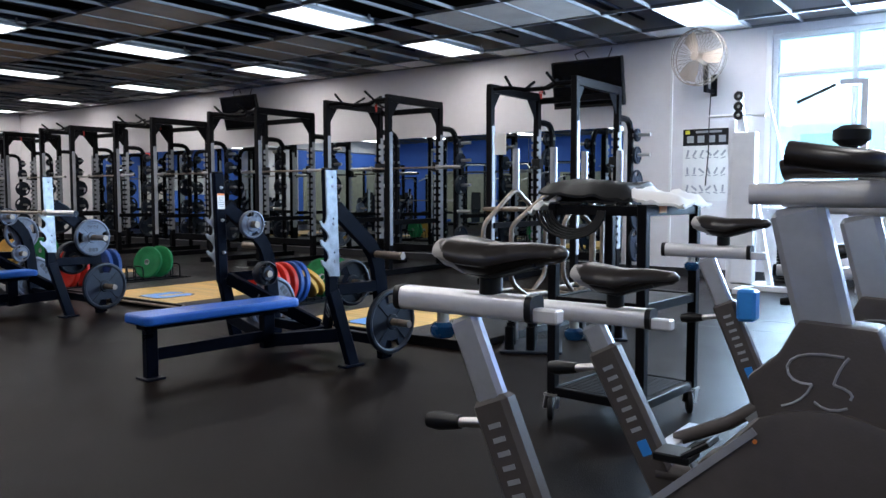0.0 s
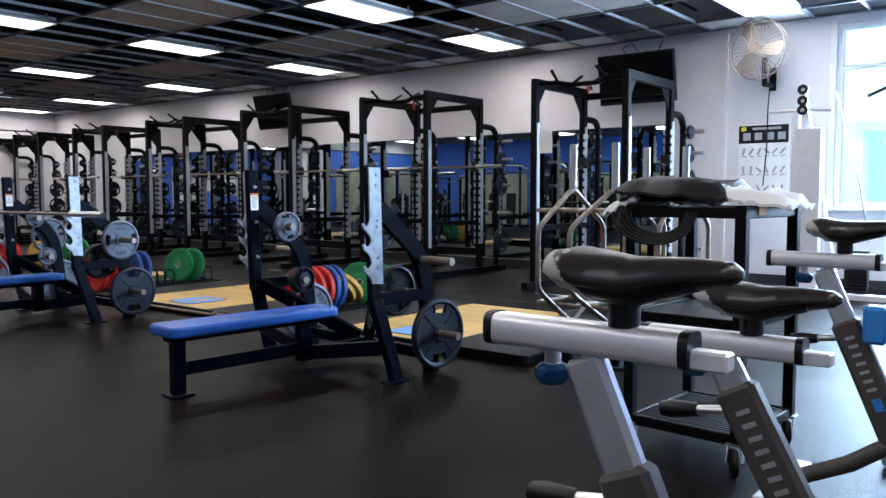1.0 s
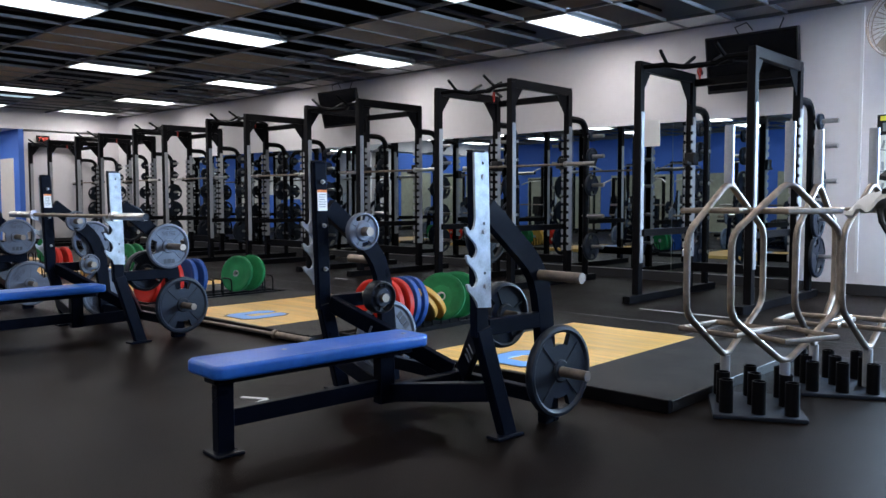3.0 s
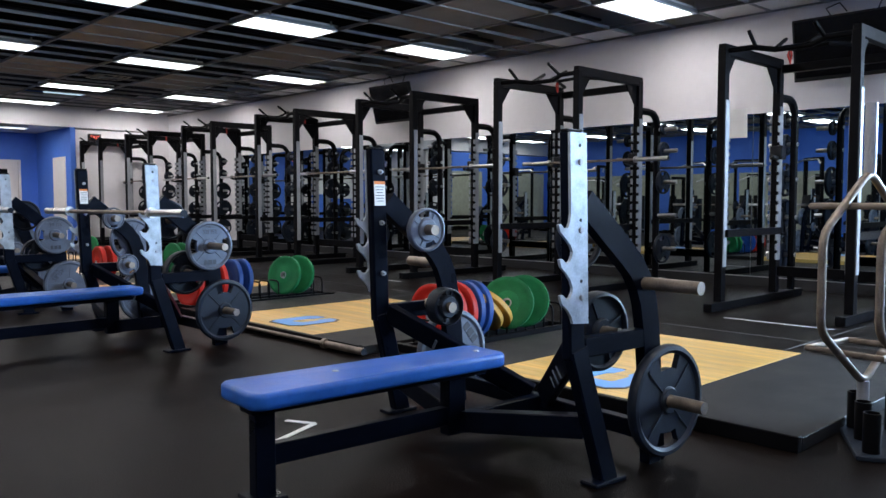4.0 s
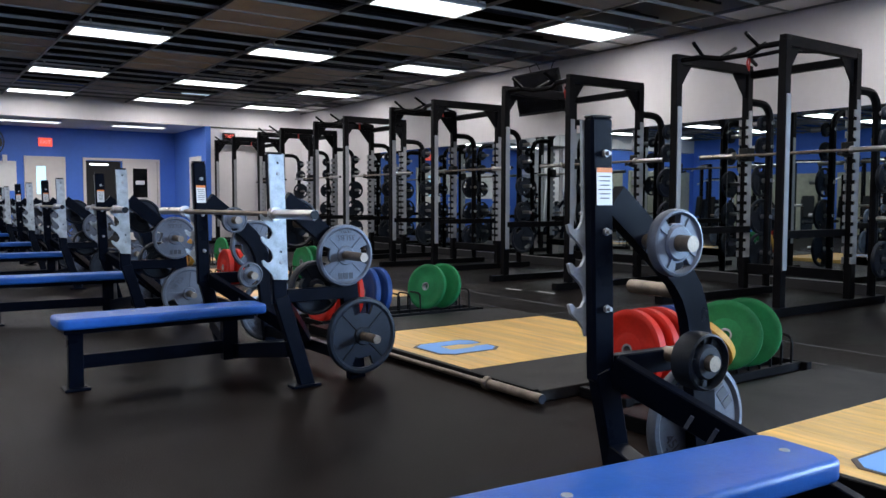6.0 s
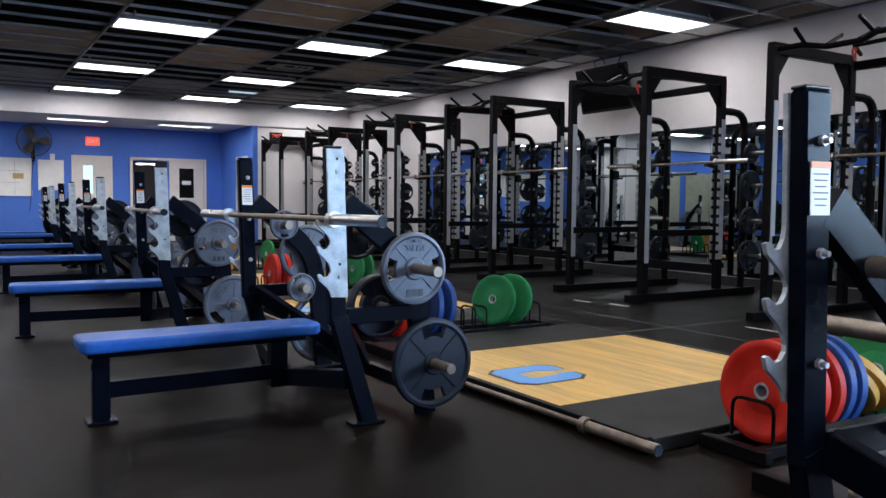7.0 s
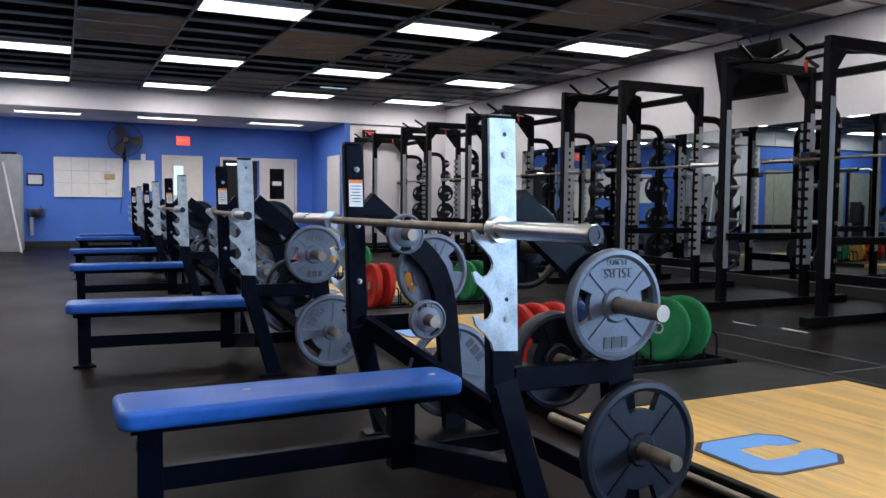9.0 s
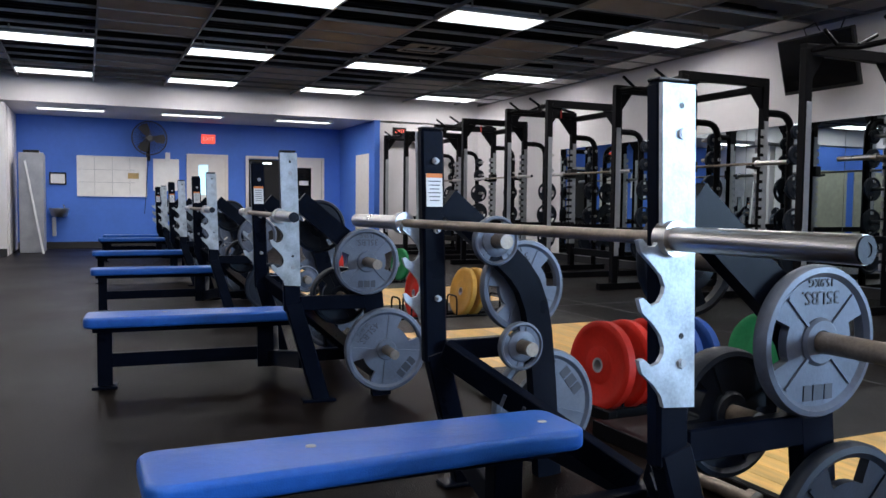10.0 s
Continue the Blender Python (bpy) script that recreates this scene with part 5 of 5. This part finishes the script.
    for s in (-1, 1):
        b = B()
        pipe(b, [(hx + 0.08, s * 0.02, bar + 0.045), (hx + 0.08, s * 0.14, bar + 0.045)] + arc((hx + 0.075, s * 0.18, bar + 0.045), (hx + 0.05, s * 0.21, bar + 0.045), (hx - 0.03, s * 0.205, bar + 0.060), 5), 0.019, 10)
        part("handlebar", b, SADDLE_DARK, t, "dark padded handlebar", smooth=True)
    b = B()
    pipe(b, [(hx - 0.085, 0, bar + 0.040), (hx - 0.07, 0, bar + 0.044), (hx + 0.14, 0, bar + 0.044)], 0.0185, 12)
    part("bar_pad", b, SADDLE_DARK, t, "dark rubber bar pad", smooth=True)
    b = B()
    lathe(b, [(0, 0), (0, 0.016), (0.010, 0.029), (0.026, 0.029), (0.034, 0.016), (0.034, 0)], pose(hx + 0.02, 0, bar + 0.078, 0, -90, 0), 16)
    rod(b, (hx + 0.02, 0, bar + 0.05), (hx + 0.02, 0, bar + 0.09), 0.010, 10)
    part("resistance_knob", b, PLASTIC_BLACK, t, smooth=True)
    # main beam, flywheel guard, crank
    b = B()
    pipe(b, [(0.20, 0, 0.33), (0.42, 0, 0.34), (0.55, 0, 0.54), (hx - 0.06, 0, 0.68)], 0.030, 10)
    part("main_beam", b, BIKE_DARK, t, smooth=True)
    b = B()
    gx, gz, gr = hx + 0.01, 0.515, 0.237
    o2 = [(gx + gr * math.cos(radians(a)), gz + gr * math.sin(radians(a))) for a in range(-80, 126, 9)]
    o2 += [(0.42 + 0.13 * math.cos(radians(a)), 0.31 + 0.13 * math.sin(radians(a))) for a in range(115, 276, 16)]
    slab(b, o2, -0.055, 0.055, Matrix(((1, 0, 0, 0), (0, 0, -1, 0), (0, 1, 0, 0), (0, 0, 0, 1))))
    bmesh.ops.bevel(b, geom=[e for e in b.edges if abs(e.verts[0].co.y - e.verts[1].co.y) < 1e-5], offset=0.016, segments=2, affect="EDGES", profile=0.6)
    fw = part("flywheel_guard", b, BIKE_DARK, t, "charcoal flywheel guard", smooth=True)
    b = B()
    beam(b, (0.45, -0.057, 0.53), (0.635, -0.057, 0.70), 0.014, 0.004, (0, 1, 0), 0)
    part("guard_strip", b, GREY_SLEEVE, fw, "worn grey edge strip")
    b = B()
    rod(b, (0.636, -0.0565, 0.682), (0.636, -0.0600, 0.682), 0.004, 10)
    part("guard_screw", b, LABEL_ORANGE, fw, "orange screw cap")
    for k in range(6):
        b = B()
        box(b, (0, 0, 0), (0.020, 0.002, 0.030), pose(0.47 + 0.029 * k, -0.0560, 0.445 + 0.021 * k, 0, -36, 0))
        part("brand_bar", b, GREY_SLEEVE, fw, "pale grey brand bar")
    b = B()
    lathe(b, [(-0.03, 0), (-0.03, 0.095), (-0.018, 0.11), (0.018, 0.11), (0.03, 0.095), (0.03, 0)], pose(0.40, -0.068, 0.30, 0, 0, 90), 24)
    part("chain_guard", b, PLASTIC_BLACK, t, smooth=True)
    for s, a in ((-1, crank_at), (1, crank_at + 180)):
        b = B()
        ex, ez = 0.40 + 0.17 * math.cos(radians(a)), 0.30 + 0.17 * math.sin(radians(a))
        beam(b, (0.40, s * 0.09, 0.30), (ex, s * 0.10, ez), 0.014, 0.028, (0, 1, 0))
        crank = part("crank", b, CHROME, t)
        b = B()
        box(b, (ex, s * 0.155, ez), (0.095, 0.09, 0.022), None, 0.004)
        pipe(b, [(ex + 0.03, s * 0.115, ez + 0.01), (ex + 0.09, s * 0.12, ez + 0.05), (ex + 0.09, s * 0.19, ez + 0.05), (ex + 0.03, s * 0.195, ez + 0.01)], 0.008, 6)
        part("pedal", b, PLASTIC_BLACK, crank, "black caged pedal")
    for xx in (-0.12, 0.92):
        b = B()
        beam(b, (xx, -0.25, 0.035), (xx, 0.25, 0.035), 0.07, 0.05)
        part("stabiliser", b, BIKE_SILVER, t)
    b = B()
    pipe(b, [(-0.12, 0, 0.05), (0.10, 0, 0.16), (0.26, 0, 0.28), (0.42, 0, 0.28), (0.70, 0, 0.14), (0.92, 0, 0.05)], 0.030, 10)
    part("base_tube", b, BIKE_DARK, t, smooth=True)
    if bottle:
        b = B()
        box(b, (0.17, -0.02, 0.66), (0.075, 0.075, 0.13), None, 0.012)
        part("bottle_holder", b, BLUE_PLASTIC, t, "light blue plastic bottle holder")
    return t


spin_bike(-0.865, 2.83, 1.014, 1.105)
spin_bike(-0.875, 3.50, 0.908, 1.075, crank_at=125)
spin_bike(-0.94, 4.70, 1.02, 1.09, 0, True)
spin_bike(-0.68, 5.50, 0.885, 1.07)

# ---- west recess ----
def door(name, y0, y1, glass, label, hinge_open=0.0, head=2.08):
    t = thing(name, pose(WEST, 0, 0), label, "door", "", "structure")
    for y in (y0, y1):
        b = B()
        box(b, (0.03, y, head / 2), (0.06, 0.06, head))
        part("door_frame", b, DOOR_BEIGE, t)
    b = B()
    box(b, (0.03, (y0 + y1) / 2, head - 0.03), (0.062, y1 - y0 + 0.06, 0.06))
    part("door_frame", b, DOOR_BEIGE, t)
    return t


DARK_OPEN = plain("dark_room_beyond", (0.01, 0.01, 0.011), 0.8)
d1 = door("door_1", 5.98, 6.82, True, "beige painted door with a narrow glazed panel")
b = B()
for c, s in (((0.02, 6.40, 0.60), (0.04, 0.78, 1.16)), ((0.02, 6.40, 1.93), (0.04, 0.78, 0.18)), ((0.02, 6.11, 1.51), (0.04, 0.20, 0.66)), ((0.02, 6.60, 1.51), (0.04, 0.38, 0.66))):
    box(b, c, s)
part("door_leaf", b, DOOR_BEIGE, d1)
# the pane is no lamp; its brightness is put in as glow
b = B()
box(b, (0.022, 6.31, 1.51), (0.01, 0.20, 0.66))
part("glazing", b, SKY_GLOW, d1, "glazed panel, its brightness put in as glow")
b = B()
box(b, (0.055, 6.72, 1.0), (0.03, 0.10, 0.05), None, 0.008)
part("door_handle", b, CHROME, d1, "steel door handle")
d2 = door("door_2", 7.28, 9.06, True, "double doorway, one beige leaf closed and one open")
b = B()
for c, s in (((0.02, 8.60, 0.56), (0.04, 0.84, 1.08)), ((0.02, 8.60, 1.93), (0.04, 0.84, 0.18)), ((0.02, 8.30, 1.47), (0.04, 0.24, 0.74)), ((0.02, 8.90, 1.47), (0.04, 0.24, 0.74))):
    box(b, c, s)
part("door_leaf", b, DOOR_BEIGE, d2)
b = B()
box(b, (0.022, 8.60, 1.47), (0.01, 0.36, 0.74))
gl = part("glazing", b, SCREEN, d2, "dark glazed panel")
b = B()
box(b, (0.03, 8.60, 1.48), (0.004, 0.22, 0.10))
part("paper_sign", b, PAPER, gl, "white paper sign")
# thin dark sheet painted for the shade of the unlit room beyond
b = B()
box(b, (0.006, 7.72, 1.0), (0.012, 0.82, 2.0))
op = part("opening", b, DARK_OPEN, d2, "flat dark panel painted for the unlit room past the open leaf")
b = B()
box(b, (0.016, 7.62, 1.92), (0.006, 0.44, 0.03))
part("lamp_strip", b, LAMP_FACE, op, "far ceiling light in the next room")
b = B()
box(b, (0.016, 7.80, 0.62), (0.006, 0.3, 0.30))
part("pale_counter", b, DOOR_BEIGE, op, "pale counter in the next room")

board = thing("whiteboard", pose(WEST + 0.012, 4.42, 1.54), "large whiteboard with a drawn grid on the blue wall", "whiteboard")
b = B()
box(b, (0, 0, 0), (0.02, 1.38, 0.84), None, 0.004)
part("panel", b, PAPER, board)
b = B()
for c, s in (((0.012, 0, -0.425), (0.03, 1.38, 0.02)), ((0.012, 0, 0.425), (0.02, 1.38, 0.015)), ((0.012, -0.69, 0), (0.02, 0.015, 0.85)), ((0.012, 0.69, 0), (0.02, 0.015, 0.85))):
    box(b, c, s)
part("frame", b, ALU, board)
b = B()
for k in (-0.35, 0.0, 0.35):
    box(b, (0.0112, k, 0), (0.001, 0.006, 0.8))
for k in (-0.13, 0.14):
    box(b, (0.0112, -0.1, k), (0.001, 1.1, 0.006))
part("drawn_lines", b, GREY_SLEEVE, board, "faint grey drawn lines")
b = B()
box(b, (0.0125, 0.42, 0.02), (0.003, 0.22, 0.12))
part("clipping", b, material("kraft_paper", (0.5, 0.36, 0.16), 0.8), board, "tan paper clipping")
bm = B()
box(bm, (WEST + 0.006, 5.52, 1.60), (0.004, 0.54, 0.70))
solid("wall_chart", bm, PAPER, "white paper chart pinned to the blue wall", "chart")
bm = B()
box(bm, (WEST + 0.03, 5.55, 2.0), (0.05, 0.10, 0.18), None, 0.008)
solid("wall_box", bm, PLASTIC_WHITE, "small pale wall box above the chart", "wall box")
fr = thing("picture_frame", pose(WEST + 0.012, 3.36, 1.47), "small dark framed certificate on the blue wall", "picture frame")
b = B()
for c, s in (((0, 0, 0.115), (0.02, 0.32, 0.03)), ((0, 0, -0.115), (0.02, 0.32, 0.03)), ((0, 0.15, 0), (0.02, 0.03, 0.2)), ((0, -0.15, 0), (0.02, 0.03, 0.2))):
    box(b, c, s)
part("frame", b, PLASTIC_BLACK, fr)
b = B()
box(b, (-0.004, 0, 0), (0.008, 0.27, 0.2))
part("sheet", b, PAPER, fr)
fo = thing("drinking_fountain", pose(WEST, 3.38, 0.78), "stainless steel wall drinking fountain", "drinking fountain")
b = B()
lathe(b, [(-0.11, 0.10), (-0.06, 0.16), (0.05, 0.19), (0.07, 0.19), (0.05, 0.16), (0.03, 0)], pose(0.20, 0, 0, 0, -90, 0), 20)
part("basin", b, CHROME, fo, smooth=True)
b = B()
box(b, (0.05, 0, -0.02), (0.1, 0.3, 0.16), None, 0.01)
part("back_panel", b, CHROME, fo)
b = B()
pipe(b, [(0.18, 0.1, 0.04), (0.18, 0.1, 0.12), (0.2, 0.07, 0.14)], 0.012, 8)
part("spout", b, CHROME, fo, smooth=True)
b = B()
box(b, (0.06, -0.1, -0.32), (0.06, 0.08, 0.4), None, 0.01)
part("pipe_cover", b, CHROME, fo)
es = thing("exit_sign", pose(WEST + 0.03, 6.42, 2.42), "lit red exit sign over the door", "exit sign", "exit signs")
b = B()
box(b, (0, 0, 0), (0.05, 0.30, 0.20), None, 0.006)
part("box", b, EXIT_RED, es)
b = B()
text_mesh(b, "EXIT", 0.12, pose(0.026, 0, 0, 90, 0, 90), 0.001)
part("lettering", b, PAPER, es, "pale exit lettering")
es2 = thing("exit_sign", pose(RX1 + 0.04, 10.05, 2.56), "dark exit sign with red letters on the white wall", "exit sign", "exit signs")
b = B()
box(b, (0, 0, 0), (0.06, 0.30, 0.17), None, 0.006)
part("box", b, PLASTIC_BLACK, es2)
b = B()
text_mesh(b, "EXIT", 0.11, pose(0.031, 0, 0, 90, 0, 90), 0.001)
part("lettering", b, EXIT_RED, es2, "red lit lettering")
lk = thing("storage_cabinet", pose(-23.0, 2.95, 0), "tall grey metal cabinet beside the pillar", "cabinet")
b = B()
box(b, (0, 0, 0.96), (0.9, 0.42, 1.90), None, 0.006)
part("body", b, GREY_SLEEVE, lk)
b = B()
box(b, (0.2, 0.0, 1.94), (0.3, 0.28, 0.05), None, 0.006)
part("box_on_top", b, PLASTIC_BLACK, lk)
bm = B()
beam(bm, (-22.35, 3.15, 0.0), (-22.5, 2.85, 1.75), 0.035, 0.035, (0, 1, 0))
solid("leaning_pole", bm, PLASTIC_WHITE, "long white pole leaning on the cabinet", "pole")
bm = B()
box(bm, (-22.5, 9.50, 1.05), (0.9, 0.02, 2.1))
solid("side_door", bm, DOOR_BEIGE, "beige door edge in the side of the recess", "door", "structure")

# ceiling vent
vent = thing("ceiling_vent", pose(-16.15, 8.3, CEIL), "white louvred ceiling air vent", "vent")
b = B()
for k in range(3):
    s = 0.28 - 0.085 * k
    for d in (-1, 1):
        box(b, (d * s, 0, 0.01 + 0.012 * k), (0.05, 2 * s, 0.008), None)
        box(b, (0, d * s, 0.011 + 0.012 * k), (2 * s, 0.05, 0.008), None)
part("louvre", b, TILE_GREY, vent)

# panels on the sides that only the mirrors show
bm = B()
for y in (-2.6, -0.9, 0.9):
    box(bm, (RX1 + 0.004, y, 1.05), (0.024, 1.5, 2.06))
solid("trim_west", bm, PANEL_DIM, "pale doors and panels on the west wall in the mirrors", "wall panels", "structure")
bm = B()
x = -20.0
k = 0
while x < 2.5:
    w = (1.9, 1.3, 2.4, 0.95)[k % 4]
    box(bm, (x + w / 2, SOUTH + 0.012, 0.97), (w, 0.024, 1.92))
    x += w + (0.06, 0.45, 0.10)[k % 3]
    k += 1
solid("trim_south", bm, PANEL_DIM, "pale doors and panels on the blue wall in the mirrors", "wall panels", "structure")


def weight_machine(m, high):
    t = thing("weight_machine", m, "dark framed weight machine seen in the mirrors", "weight machine", "weight machines")
    for s in (-1, 1):
        b = B()
        beam(b, (s * 0.32, 0, 0.0), (s * 0.32, 0, high), 0.07, 0.10, (0, 1, 0))
        part("upright", b, BLACK_STEEL, t)
        b = B()
        beam(b, (s * 0.32, -0.5, 0.04), (s * 0.32, 0.7, 0.04), 0.07, 0.07)
        part("foot", b, BLACK_STEEL, t)
    b = B()
    beam(b, (-0.36, 0, high), (0.36, 0, high), 0.08, 0.08)
    part("top_beam", b, BLACK_STEEL, t)
    b = B()
    box(b, (0, 0, 0.62), (0.30, 0.14, 0.95), None, 0.01)
    part("weight_stack", b, IRON_DARK, t)
    b = B()
    box(b, (0, 0.55, 0.46), (0.36, 0.38, 0.08), None, 0.02)
    part("seat", b, BLACK_RUBBER, t)
    b = B()
    box(b, (0, 0.30, 0.85), (0.32, 0.08, 0.62), pose(0, 0, 0, 6, 0, 0), 0.02)
    part("backrest", b, BLACK_RUBBER, t)
    b = B()
    pipe(b, [(-0.55, 0.25, high - 0.15), (-0.3, 0.1, high - 0.02), (0.3, 0.1, high - 0.02), (0.55, 0.25, high - 0.15)], 0.02, 8)
    part("handle_bar", b, CHROME, t, smooth=True)
    return t


wm = weight_machine(pose(-19.5, -1.9, 0, 0, 0, 5), 1.75)
tall = weight_machine(pose(-20.6, -0.9, 0, 0, 0, -15), 2.15)
for k in range(1, 11):
    copy_thing(tall, pose(-20.6 + 1.7 * k, -0.9 + 0.3 * (k % 2), 0, 0, 0, (-15, 30, 80, -40, 10)[k % 5]))
for k in range(1, 15):
    copy_thing(wm, pose(-19.5 + 1.5 * k, -1.9 + 0.35 * (k % 3), 0, 0, 0, (5, -20, 35, 90)[k % 4]))
